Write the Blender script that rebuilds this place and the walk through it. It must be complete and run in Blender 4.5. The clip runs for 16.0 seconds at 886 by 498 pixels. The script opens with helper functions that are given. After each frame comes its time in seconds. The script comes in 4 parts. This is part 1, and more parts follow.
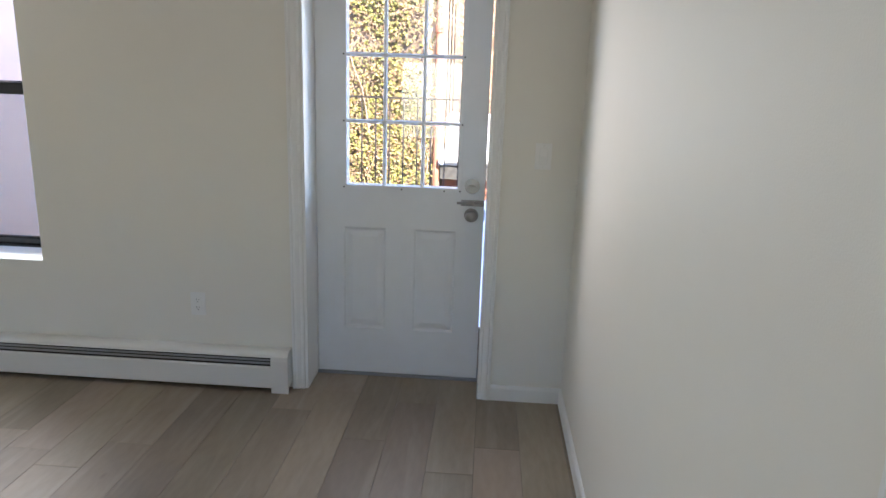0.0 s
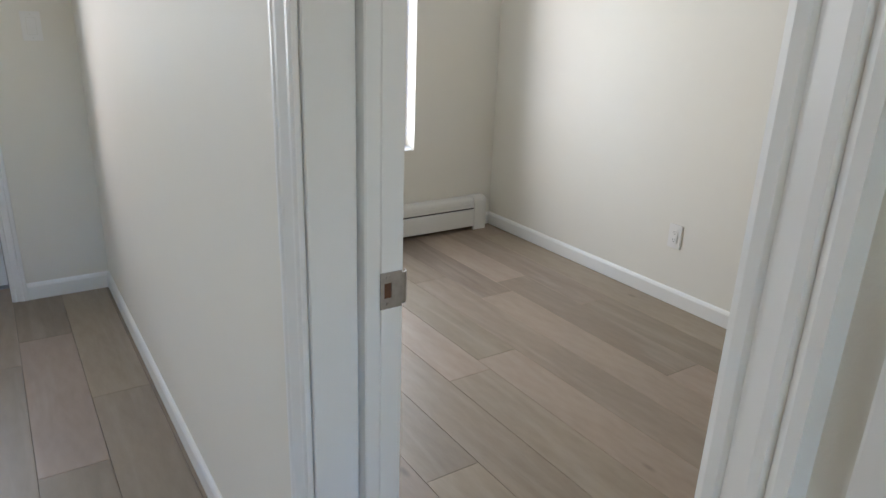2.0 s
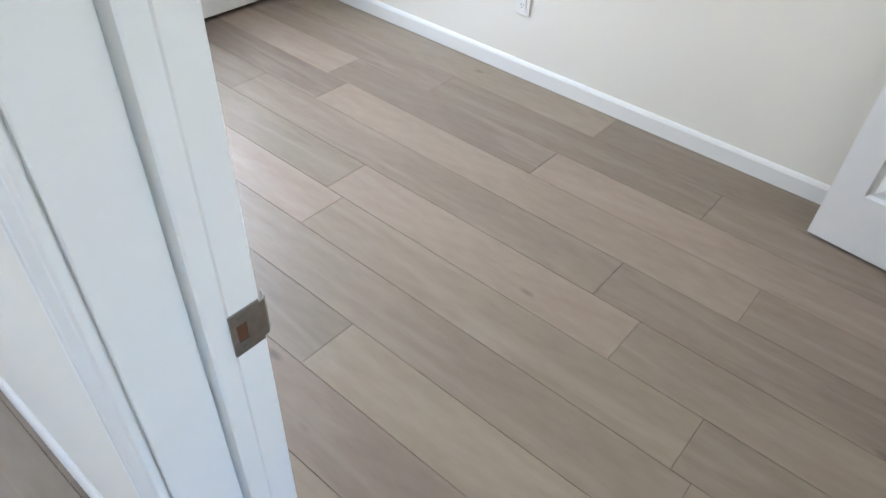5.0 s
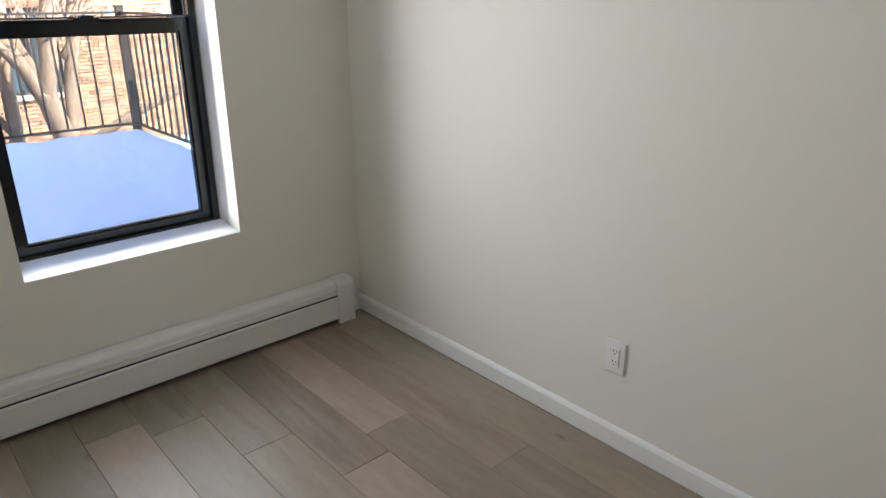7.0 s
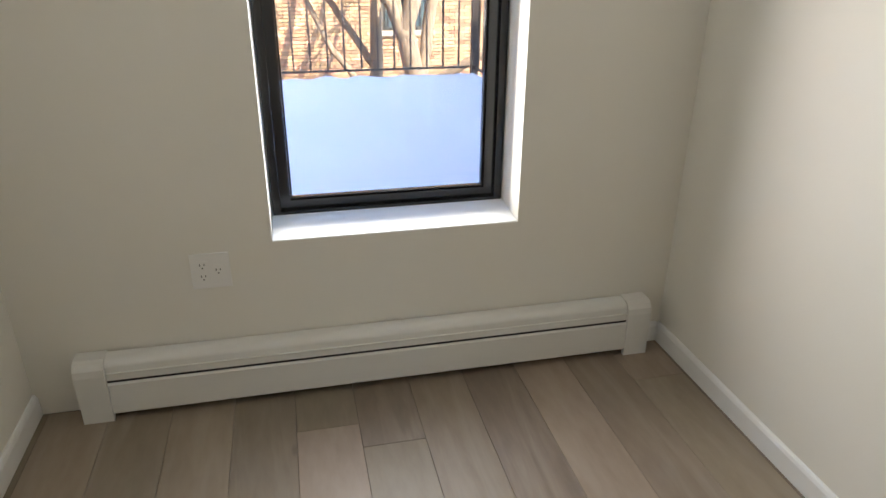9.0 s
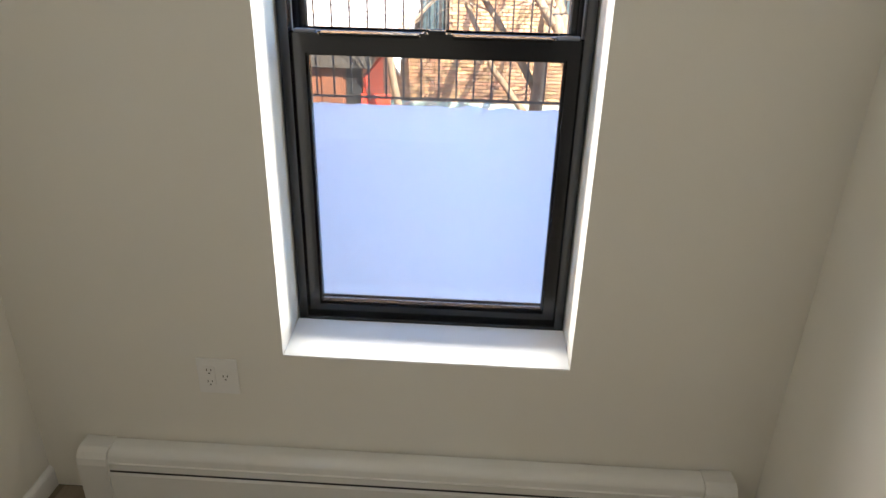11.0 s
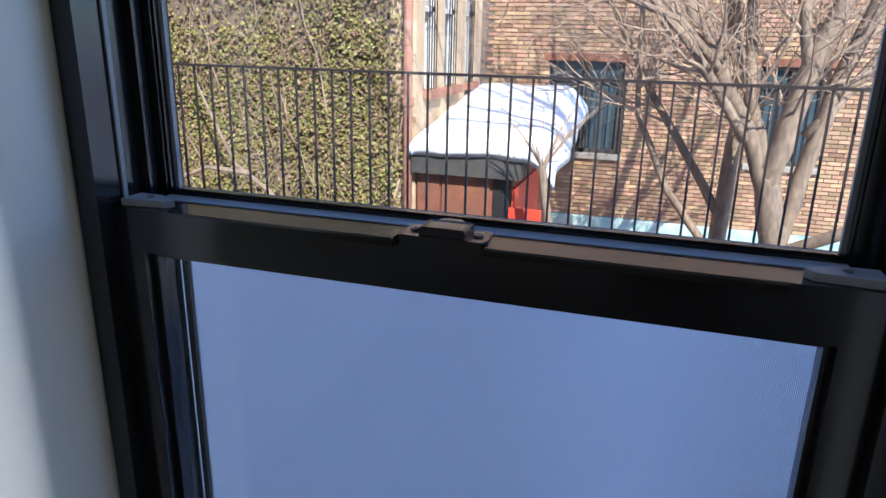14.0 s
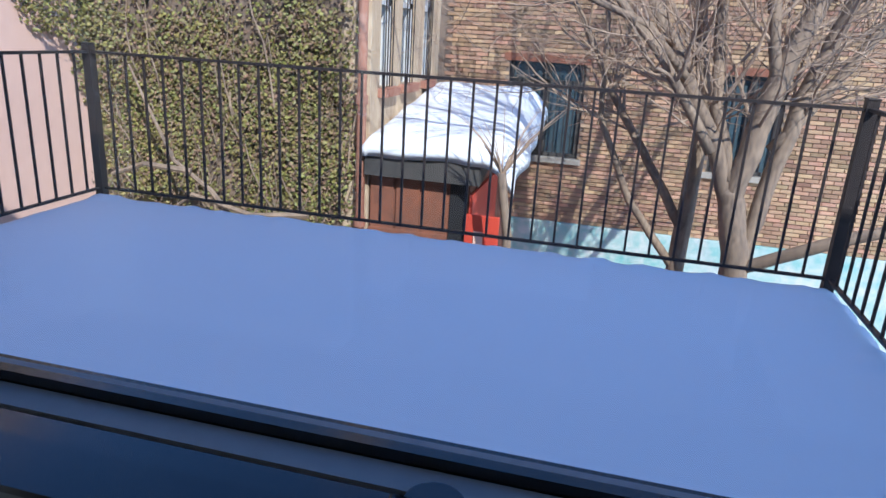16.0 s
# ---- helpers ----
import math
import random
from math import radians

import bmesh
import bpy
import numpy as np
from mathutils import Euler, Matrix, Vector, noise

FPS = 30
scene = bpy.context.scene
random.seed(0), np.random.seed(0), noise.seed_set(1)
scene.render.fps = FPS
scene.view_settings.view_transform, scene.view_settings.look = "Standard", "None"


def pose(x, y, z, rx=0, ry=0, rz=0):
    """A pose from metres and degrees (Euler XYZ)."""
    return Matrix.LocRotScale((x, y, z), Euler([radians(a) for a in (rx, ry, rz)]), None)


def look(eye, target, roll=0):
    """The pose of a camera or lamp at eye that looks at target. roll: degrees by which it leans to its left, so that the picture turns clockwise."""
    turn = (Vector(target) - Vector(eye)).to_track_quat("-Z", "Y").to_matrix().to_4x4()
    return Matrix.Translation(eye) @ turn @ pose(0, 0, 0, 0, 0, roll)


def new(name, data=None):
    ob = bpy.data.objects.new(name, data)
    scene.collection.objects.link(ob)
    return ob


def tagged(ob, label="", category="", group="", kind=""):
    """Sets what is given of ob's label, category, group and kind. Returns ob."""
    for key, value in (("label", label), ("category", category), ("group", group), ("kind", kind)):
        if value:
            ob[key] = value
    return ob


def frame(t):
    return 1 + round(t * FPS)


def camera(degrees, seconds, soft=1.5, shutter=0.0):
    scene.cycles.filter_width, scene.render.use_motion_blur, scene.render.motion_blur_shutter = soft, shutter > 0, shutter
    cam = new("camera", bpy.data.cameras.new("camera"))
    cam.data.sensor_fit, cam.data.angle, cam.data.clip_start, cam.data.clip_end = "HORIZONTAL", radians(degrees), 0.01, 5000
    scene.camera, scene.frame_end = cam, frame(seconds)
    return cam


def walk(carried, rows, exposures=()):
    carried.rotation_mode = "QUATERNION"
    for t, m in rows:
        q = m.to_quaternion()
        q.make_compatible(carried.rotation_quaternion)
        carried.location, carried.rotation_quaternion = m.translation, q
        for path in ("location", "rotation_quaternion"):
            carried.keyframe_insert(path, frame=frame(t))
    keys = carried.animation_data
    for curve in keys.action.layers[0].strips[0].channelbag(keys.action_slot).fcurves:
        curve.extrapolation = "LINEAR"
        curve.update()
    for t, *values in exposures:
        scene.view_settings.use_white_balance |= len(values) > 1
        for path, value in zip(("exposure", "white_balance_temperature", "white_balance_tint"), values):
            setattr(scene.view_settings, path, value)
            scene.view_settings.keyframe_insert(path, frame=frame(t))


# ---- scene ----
cam = camera(66.4, 16.0)
PATH = [
    (0, (-0.411, -3.097, 1.536), (-0.532, -1.161, 1.049), 1.9),
    (0.5, (-0.402, -3.165, 1.542), (-0.282, -1.24, 1.014), 2.1),
    (1, (-0.369, -3.254, 1.479), (0.057, -1.377, 0.936), 2.1),
    (1.5, (-0.344, -3.381, 1.416), (0.443, -1.631, 0.852), 2.0),
    (2, (-0.358, -3.449, 1.332), (0.694, -1.883, 0.668), 2.1),
    (2.5, (-0.365, -3.456, 1.238), (0.781, -2.15, 0.247), 2.3),
    (3, (-0.362, -3.396, 1.185), (0.718, -2.389, -0.164), 3.0),
    (3.5, (-0.303, -3.297, 1.207), (0.655, -2.508, -0.361), 3.6),
    (4, (-0.23, -3.169, 1.29), (0.728, -2.441, -0.307), 4.0),
    (4.5, (-0.158, -3.095, 1.386), (0.85, -2.332, -0.164), 3.7),
    (5, (-0.118, -3.033, 1.47), (1.053, -2.116, 0.134), 3.6),
    (5.2, (-0.106, -2.996, 1.498), (1.142, -2.003, 0.292), 3.7),
    (7.3, (0.617, -2.494, 1.468), (1.823, -1.043, 0.805), 1.6),
    (7.5, (0.635, -2.441, 1.465), (1.733, -0.913, 0.788), 1.6),
    (8, (0.732, -2.3, 1.434), (1.542, -0.622, 0.709), 1.4),
    (8.2, (0.776, -2.244, 1.392), (1.503, -0.534, 0.652), 1.0),
    (10.3, (1.332, -1.638, 1.494), (1.355, 0.106, 0.516), 1.5),
    (10.5, (1.356, -1.601, 1.533), (1.343, 0.14, 0.55), 1.6),
    (11, (1.438, -1.576, 1.628), (1.353, 0.234, 0.782), 1.4),
    (11.5, (1.551, -1.559, 1.62), (1.338, 0.375, 1.156), 1.6),
    (12, (1.571, -1.461, 1.538), (1.261, 0.505, 1.337), 1.4),
    (12.5, (1.537, -1.202, 1.508), (1.128, 0.747, 1.328), 1.9),
    (13, (1.501, -0.897, 1.51), (1.039, 1.03, 1.235), 1.8),
    (13.5, (1.522, -0.586, 1.559), (0.979, 1.267, 1.037), 1.1),
    (14, (1.507, -0.368, 1.57), (0.928, 1.45, 0.974), 1.2),
    (14.5, (1.435, -0.225, 1.583), (0.864, 1.593, 0.977), 2.1),
    (15, (1.424, -0.122, 1.593), (0.871, 1.701, 0.981), 3.1),
    (15.5, (1.426, -0.06, 1.593), (0.943, 1.783, 0.985), 3.4),
    (16, (1.38, -0.018, 1.601), (0.937, 1.835, 0.993), 3.4),
]
walk(cam, [(t, look(eye, target, roll)) for t, eye, target, roll in PATH],
     exposures=[(0, 3.2, 5500, 10), (1.5, 3.25, 5350, 10), (2.2, 3.5, 5500, 10), (3.5, 4.22, 5450, 10), (5.2, 4.25, 5050, 10), (7.3, 2.95, 5600, 10), (8.2, 3.1, 5750, 10), (10.4, 3.35, 6200, 10), (11.0, 3.05, 6100, 10), (12.0, 1.8, 5600, 10), (13.5, 1.6, 5150, 10), (14.5, 1.2, 4900, 10), (16, 0.82, 4750, 10)])

# ---- world, sun ----
SUN_EL, SUN_AZ = radians(40), radians(34)
world = bpy.data.worlds.new("world")
scene.world = world
world.use_nodes = True
wn = world.node_tree
sky = wn.nodes.new("ShaderNodeTexSky")
sky.sky_type, sky.sun_disc = "NISHITA", False
sky.sun_elevation, sky.sun_rotation = SUN_EL, radians(180) - SUN_AZ
sky.ozone_density, sky.dust_density = 4.0, 0.4
wn.links.new(sky.outputs[0], wn.nodes["Background"].inputs[0])
wn.nodes["Background"].inputs[1].default_value = 0.15
sun = new("sun", bpy.data.lights.new("sun", "SUN"))
sun.data.energy, sun.data.angle, sun.data.color = 3.8, radians(0.5), (1, 0.80, 0.57)
sun_from = Vector((math.sin(SUN_AZ) * math.cos(SUN_EL), -math.cos(SUN_AZ) * math.cos(SUN_EL), math.sin(SUN_EL)))
sun.matrix_world = look(sun_from * 30, (0, 0, 0))



def window_light(name, x, y, z, w, h, watts, colour):
    """Sky light that enters by a window's opening."""
    lamp = new(name, bpy.data.lights.new(name, "AREA"))
    lamp.data.shape, lamp.data.size, lamp.data.size_y = "RECTANGLE", w, h
    lamp.data.energy, lamp.data.color = watts, colour
    lamp.data.spread = radians(148)
    lamp.matrix_world = look((x, y, z), (x, y - 1, z))
    return lamp


WARM = (1, 0.93, 0.82)
window_light("window_daylight", 1.322, 0.11, 1.382, 0.76, 1.6, 2.7, WARM)
window_light("window_daylight_living", -2.99, 0.11, 1.442, 0.76, 1.6, 2.9, WARM)
window_light("door_daylight", -0.83, 0.172, 1.48, 0.54, 0.9, 1.2, WARM)


# ---- materials ----
def material(name, colour, rough=0.6, metal=0.0, vary=0.0, scale=8.0, stretch=(1, 1, 1), bump=0.0, bump_scale=120.0, second=None, rand=0.0, island=False, spec=0.5):
    """Principled surface; vary mixes a second colour by noise at two scales, rand shifts the value piece by piece."""
    m = bpy.data.materials.new(name)
    m.use_nodes = True
    n, l = m.node_tree.nodes, m.node_tree.links
    b = n["Principled BSDF"]
    b.inputs["Roughness"].default_value, b.inputs["Metallic"].default_value = rough, metal
    b.inputs["Specular IOR Level"].default_value = spec
    b.inputs["Base Color"].default_value = (*colour, 1)
    co = n.new("ShaderNodeTexCoord")
    mp = n.new("ShaderNodeMapping")
    mp.inputs["Scale"].default_value = stretch
    l.new(co.outputs["Object"], mp.inputs[0])
    last = None
    if vary:
        big, fine = n.new("ShaderNodeTexNoise"), n.new("ShaderNodeTexNoise")
        big.inputs["Scale"].default_value, fine.inputs["Scale"].default_value = scale, scale * 7
        big.inputs["Detail"].default_value, fine.inputs["Detail"].default_value = 4, 3
        mix = n.new("ShaderNodeMath")
        mix.operation = "ADD"
        half = n.new("ShaderNodeMath")
        half.operation, half.inputs[1].default_value = "MULTIPLY", 0.5
        l.new(mp.outputs[0], big.inputs[0]), l.new(mp.outputs[0], fine.inputs[0])
        l.new(big.outputs[0], mix.inputs[0]), l.new(fine.outputs[0], mix.inputs[1]), l.new(mix.outputs[0], half.inputs[0])
        ramp = n.new("ShaderNodeMapRange")
        ramp.inputs[1].default_value, ramp.inputs[2].default_value = 0.35, 0.65
        ramp.inputs[3].default_value, ramp.inputs[4].default_value = 0, vary
        l.new(half.outputs[0], ramp.inputs[0])
        c = n.new("ShaderNodeMix")
        c.data_type = "RGBA"
        c.inputs[6].default_value = (*colour, 1)
        c.inputs[7].default_value = (*(second or [v * 0.6 for v in colour]), 1)
        l.new(ramp.outputs[0], c.inputs[0])
        last = c.outputs[2]
    if rand:
        hsv = n.new("ShaderNodeHueSaturation")
        who = n.new("ShaderNodeNewGeometry" if island else "ShaderNodeObjectInfo")
        r = n.new("ShaderNodeMapRange")
        r.inputs[3].default_value, r.inputs[4].default_value = 1 - rand, 1 + rand
        l.new(who.outputs["Random Per Island" if island else "Random"], r.inputs[0])
        l.new(r.outputs[0], hsv.inputs["Value"])
        r2 = n.new("ShaderNodeMapRange")
        r2.inputs[3].default_value, r2.inputs[4].default_value = 0.5 - rand * 0.05, 0.5 + rand * 0.04
        frac = n.new("ShaderNodeMath")
        frac.operation = "FRACT"
        mul = n.new("ShaderNodeMath")
        mul.operation, mul.inputs[1].default_value = "MULTIPLY", 7.31
        l.new(who.outputs["Random Per Island" if island else "Random"], mul.inputs[0])
        l.new(mul.outputs[0], frac.inputs[0]), l.new(frac.outputs[0], r2.inputs[0]), l.new(r2.outputs[0], hsv.inputs["Hue"])
        if last:
            l.new(last, hsv.inputs["Color"])
        else:
            hsv.inputs["Color"].default_value = (*colour, 1)
        last = hsv.outputs[0]
    if last:
        l.new(last, b.inputs["Base Color"])
    if bump:
        t = n.new("ShaderNodeTexNoise")
        t.inputs["Scale"].default_value, t.inputs["Detail"].default_value = bump_scale, 4
        l.new(mp.outputs[0], t.inputs[0])
        bp = n.new("ShaderNodeBump")
        bp.inputs["Strength"].default_value, bp.inputs["Distance"].default_value = bump, 0.004
        l.new(t.outputs[0], bp.inputs["Height"]), l.new(bp.outputs[0], b.inputs["Normal"])
    return m


def oak():
    """Limed oak boards: long grain, pale streaks, dark knots, each board its own tone."""
    m = material("greige_oak", (0.285, 0.23, 0.17), 0.46, 0, 0.7, 1.6, (3.0, 0.9, 1), 0.10, 30, (0.21, 0.165, 0.12), 0.22)
    n, l = m.node_tree.nodes, m.node_tree.links
    b = n["Principled BSDF"]
    src = b.inputs["Base Color"].links[0].from_socket
    co = n.new("ShaderNodeTexCoord")
    info = n.new("ShaderNodeObjectInfo")
    off = n.new("ShaderNodeVectorMath")
    off.operation, off.inputs[3].default_value = "SCALE", 37.0
    l.new(info.outputs["Random"], off.inputs[0])
    add = n.new("ShaderNodeVectorMath")
    l.new(co.outputs["Object"], add.inputs[0]), l.new(off.outputs[0], add.inputs[1])
    mp = n.new("ShaderNodeMapping")
    mp.inputs["Scale"].default_value = (3.2, 1.3, 1)
    l.new(add.outputs[0], mp.inputs[0])
    vor = n.new("ShaderNodeTexVoronoi")
    vor.inputs["Scale"].default_value = 1.5
    l.new(mp.outputs[0], vor.inputs[0])
    knot = n.new("ShaderNodeMapRange")
    knot.inputs[1].default_value, knot.inputs[2].default_value = 0.02, 0.075
    knot.inputs[3].default_value, knot.inputs[4].default_value = 0.7, 0.0
    l.new(vor.outputs["Distance"], knot.inputs[0])
    wav = n.new("ShaderNodeTexNoise")
    wav.inputs["Scale"].default_value, wav.inputs["Detail"].default_value, wav.inputs["Distortion"].default_value = 1.0, 6, 1.2
    mp2 = n.new("ShaderNodeMapping")
    mp2.inputs["Scale"].default_value = (11, 1.0, 1)
    l.new(add.outputs[0], mp2.inputs[0]), l.new(mp2.outputs[0], wav.inputs[0])
    gr = n.new("ShaderNodeMapRange")
    gr.inputs[1].default_value, gr.inputs[2].default_value = 0.5, 0.72
    gr.inputs[3].default_value, gr.inputs[4].default_value = 0.0, 0.35
    l.new(wav.outputs[0], gr.inputs[0])
    pale = n.new("ShaderNodeMix")
    pale.data_type = "RGBA"
    pale.inputs[7].default_value = (0.40, 0.34, 0.265, 1)
    l.new(gr.outputs[0], pale.inputs[0]), l.new(src, pale.inputs[6])
    dark = n.new("ShaderNodeMix")
    dark.data_type = "RGBA"
    dark.inputs[7].default_value = (0.11, 0.08, 0.06, 1)
    l.new(knot.outputs[0], dark.inputs[0]), l.new(pale.outputs[2], dark.inputs[6])
    # old water stain beside the doorway
    geo, dist, fade, blot = n.new("ShaderNodeNewGeometry"), n.new("ShaderNodeVectorMath"), n.new("ShaderNodeMapRange"), n.new("ShaderNodeTexNoise")
    dist.operation, dist.inputs[1].default_value = "DISTANCE", (0.125, -2.66, 0)
    blot.inputs["Scale"].default_value = 16
    l.new(geo.outputs["Position"], dist.inputs[0]), l.new(geo.outputs["Position"], blot.inputs[0])
    fade.inputs[1].default_value, fade.inputs[2].default_value, fade.inputs[3].default_value, fade.inputs[4].default_value = 0.02, 0.19, 0.95, 0.0
    l.new(dist.outputs["Value"], fade.inputs[0])
    wet = n.new("ShaderNodeMath")
    wet.operation = "MULTIPLY"
    l.new(fade.outputs[0], wet.inputs[0]), l.new(blot.outputs[0], wet.inputs[1])
    stain = n.new("ShaderNodeMix")
    stain.data_type = "RGBA"
    stain.inputs[7].default_value = (0.16, 0.10, 0.05, 1)
    l.new(wet.outputs[0], stain.inputs[0]), l.new(dark.outputs[2], stain.inputs[6])
    l.new(stain.outputs[2], b.inputs["Base Color"])
    return m


def clear_glass():
    m = bpy.data.materials.new("window_glass")
    m.use_nodes = True
    n, l = m.node_tree.nodes, m.node_tree.links
    n.remove(n["Principled BSDF"])
    tr, gl, mx = (n.new("ShaderNode" + k) for k in ("BsdfTransparent", "BsdfGlossy", "MixShader"))
    gl.inputs["Roughness"].default_value = 0.01
    tr.inputs[0].default_value = (0.96, 0.98, 0.98, 1)
    mx.inputs[0].default_value = 0.04
    l.new(tr.outputs[0], mx.inputs[1]), l.new(gl.outputs[0], mx.inputs[2])
    l.new(mx.outputs[0], n["Material Output"].inputs[0])
    return m


def insect_mesh():
    """Fine wire gauze, its wires drawn by a grid of 1.6 mm."""
    m = bpy.data.materials.new("insect_gauze")
    m.use_nodes = True
    n, l = m.node_tree.nodes, m.node_tree.links
    n.remove(n["Principled BSDF"])
    co, sep = n.new("ShaderNodeTexCoord"), n.new("ShaderNodeSeparateXYZ")
    l.new(co.outputs["Object"], sep.inputs[0])
    outs = []
    for axis in (0, 2):
        k = n.new("ShaderNodeMath")
        k.operation, k.inputs[1].default_value = "MULTIPLY", 1 / 0.0016
        f = n.new("ShaderNodeMath")
        f.operation = "FRACT"
        g = n.new("ShaderNodeMath")
        g.operation, g.inputs[1].default_value = "LESS_THAN", 0.15
        l.new(sep.outputs[axis], k.inputs[0]), l.new(k.outputs[0], f.inputs[0]), l.new(f.outputs[0], g.inputs[0])
        outs.append(g.outputs[0])
    mxm = n.new("ShaderNodeMath")
    mxm.operation = "MAXIMUM"
    l.new(outs[0], mxm.inputs[0]), l.new(outs[1], mxm.inputs[1])
    tr, df, mx = (n.new("ShaderNode" + k) for k in ("BsdfTransparent", "BsdfDiffuse", "MixShader"))
    df.inputs[0].default_value = (0.30, 0.31, 0.33, 1)
    l.new(mxm.outputs[0], mx.inputs[0]), l.new(tr.outputs[0], mx.inputs[1]), l.new(df.outputs[0], mx.inputs[2])
    l.new(mx.outputs[0], n["Material Output"].inputs[0])
    return m


PAINT = material("wall_paint", (0.80, 0.775, 0.70), 0.62, 0, 0.25, 1.6, (1, 1, 1), 0.10, 260, (0.77, 0.74, 0.66), spec=0.3)
CEIL = material("ceiling_paint", (0.84, 0.83, 0.80), 0.8, 0, 0.2, 2, (1, 1, 1), 0.05, 200, (0.8, 0.79, 0.76))
TRIM = material("trim_paint", (0.82, 0.82, 0.80), 0.38, 0, 0.3, 3, (1, 1, 1), 0.05, 90, (0.78, 0.77, 0.73))
DOORP = material("door_paint", (0.78, 0.79, 0.80), 0.42, 0, 0.35, 2.5, (1, 1, 1), 0.06, 70, (0.72, 0.72, 0.70))
HEAT = material("heater_enamel", (0.74, 0.73, 0.69), 0.35, 0, 0.25, 4, (1, 1, 1), 0.03, 60, (0.69, 0.68, 0.63))
# near-black that stands in for the shade in slots and gaps
DARK = material("shade_black", (0.015, 0.015, 0.017), 0.7)
FIN = material("aluminium_fins", (0.35, 0.35, 0.36), 0.4, 0.9, 0.3, 20)
PLATE = material("plate_plastic", (0.82, 0.81, 0.78), 0.3, 0, 0.15, 12, second=(0.78, 0.77, 0.73))
SLOTM = material("slot_shadow", (0.03, 0.03, 0.03), 0.6)
BLACKF = material("black_window_enamel", (0.010, 0.011, 0.014), 0.16, 0, 0.5, 6, (1, 1, 1), 0.02, 80, (0.018, 0.019, 0.024), spec=0.6)
GASKET = material("sash_liner", (0.30, 0.31, 0.33), 0.5, 0.0, 0.3, 10)
STEEL = material("brushed_nickel", (0.34, 0.325, 0.31), 0.28, 1.0, 0.4, 14, (1, 1, 1), 0.08, 60, (0.17, 0.16, 0.155))
BRASSD = material("strike_recess", (0.12, 0.05, 0.025), 0.7, 0, 0.6, 60)
OAK = oak()
SUBF = material("board_joint", (0.07, 0.055, 0.042), 0.8, 0, 0.4, 10)
GLASS = clear_glass()
GAUZE = insect_mesh()
SNOW = material("snow", (0.86, 0.88, 0.90), 0.75, 0, 0.25, 0.8, (1, 1, 1), 0.5, 18, (0.80, 0.83, 0.87))
IRON = material("rail_black_iron", (0.022, 0.018, 0.018), 0.5, 0.2, 0.7, 9, (1, 1, 1), 0.2, 90, (0.05, 0.035, 0.03))
BRICK = material("old_brick", (0.37, 0.215, 0.12), 0.85, 0, 0.7, 5, (1, 1, 1), 0.5, 60, (0.46, 0.33, 0.20), 0.4)
BRICKI = material("old_brick_joined", (0.37, 0.215, 0.12), 0.85, 0, 0.7, 5, (1, 1, 1), 0.5, 60, (0.46, 0.33, 0.20), 0.4, True)
MORTAR = material("mortar", (0.17, 0.13, 0.10), 0.95, 0, 0.6, 4, (1, 1, 1), 0.5, 60, (0.30, 0.24, 0.19))
TEAL = material("teal_masonry_paint", (0.22, 0.47, 0.44), 0.7, 0, 0.95, 1.6, (1, 1, 1), 0.4, 30, (0.62, 0.62, 0.58))
WHITEW = material("white_window_paint", (0.78, 0.78, 0.76), 0.5, 0, 0.35, 6, second=(0.65, 0.64, 0.6))
PANEW = material("far_window_pane", (0.05, 0.08, 0.10), 0.06, 0, 0.6, 1.2, second=(0.11, 0.15, 0.17))
STONE = material("limestone_sill", (0.42, 0.38, 0.31), 0.85, 0, 0.6, 7, (1, 1, 1), 0.4, 40)
STUCCO = material("pink_stucco", (0.84, 0.57, 0.44), 0.9, 0, 0.6, 1.3, (1, 1, 1), 0.5, 40, (0.70, 0.47, 0.37))
BAYW = material("peeling_bay_wall", (0.68, 0.56, 0.38), 0.85, 0, 0.9, 2.4, (3, 3, 0.6), 0.4, 30, (0.36, 0.24, 0.15))
RUSTP = material("rusty_drainpipe", (0.33, 0.13, 0.075), 0.8, 0.1, 0.8, 5, (1, 1, 0.5), 0.4, 40, (0.46, 0.28, 0.20))
RUSTD = material("rusted_door", (0.30, 0.115, 0.06), 0.8, 0.1, 0.9, 3.5, (1, 1, 0.7), 0.4, 40, (0.15, 0.075, 0.05))
RED = material("red_paint", (0.62, 0.07, 0.03), 0.55, 0, 0.6, 6, (1, 1, 0.5), 0.3, 40, (0.38, 0.05, 0.035))
ROOFE = material("tar_fascia", (0.05, 0.048, 0.045), 0.8, 0, 0.7, 6, (1, 1, 1), 0.4, 40, (0.10, 0.09, 0.08))
# bark mottling; its dark tone also stands in for the stems' shaded sides
BARK = material("bark_with_shade", (0.37, 0.275, 0.185), 0.9, 0, 0.9, 5, (1, 1, 0.35), 0.6, 40, (0.12, 0.09, 0.07))
TWIG = material("twig_bark", (0.50, 0.37, 0.25), 0.85, 0, 0.7, 6, second=(0.2, 0.14, 0.11))
IVY = material("ivy_leaf", (0.15, 0.155, 0.03), 0.55, 0, 0.6, 1.1, second=(0.29, 0.23, 0.07), rand=0.5, island=True)
IVYDRY = material("dry_ivy_leaf", (0.24, 0.16, 0.085), 0.8, 0, 0.5, 1.5, second=(0.15, 0.10, 0.07), rand=0.4, island=True)
FACADE = material("rear_facade", (0.42, 0.36, 0.30), 0.9, 0, 0.5, 2, (1, 1, 1), 0.4, 30)
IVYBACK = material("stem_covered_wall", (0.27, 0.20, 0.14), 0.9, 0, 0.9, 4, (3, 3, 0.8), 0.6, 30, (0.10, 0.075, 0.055))
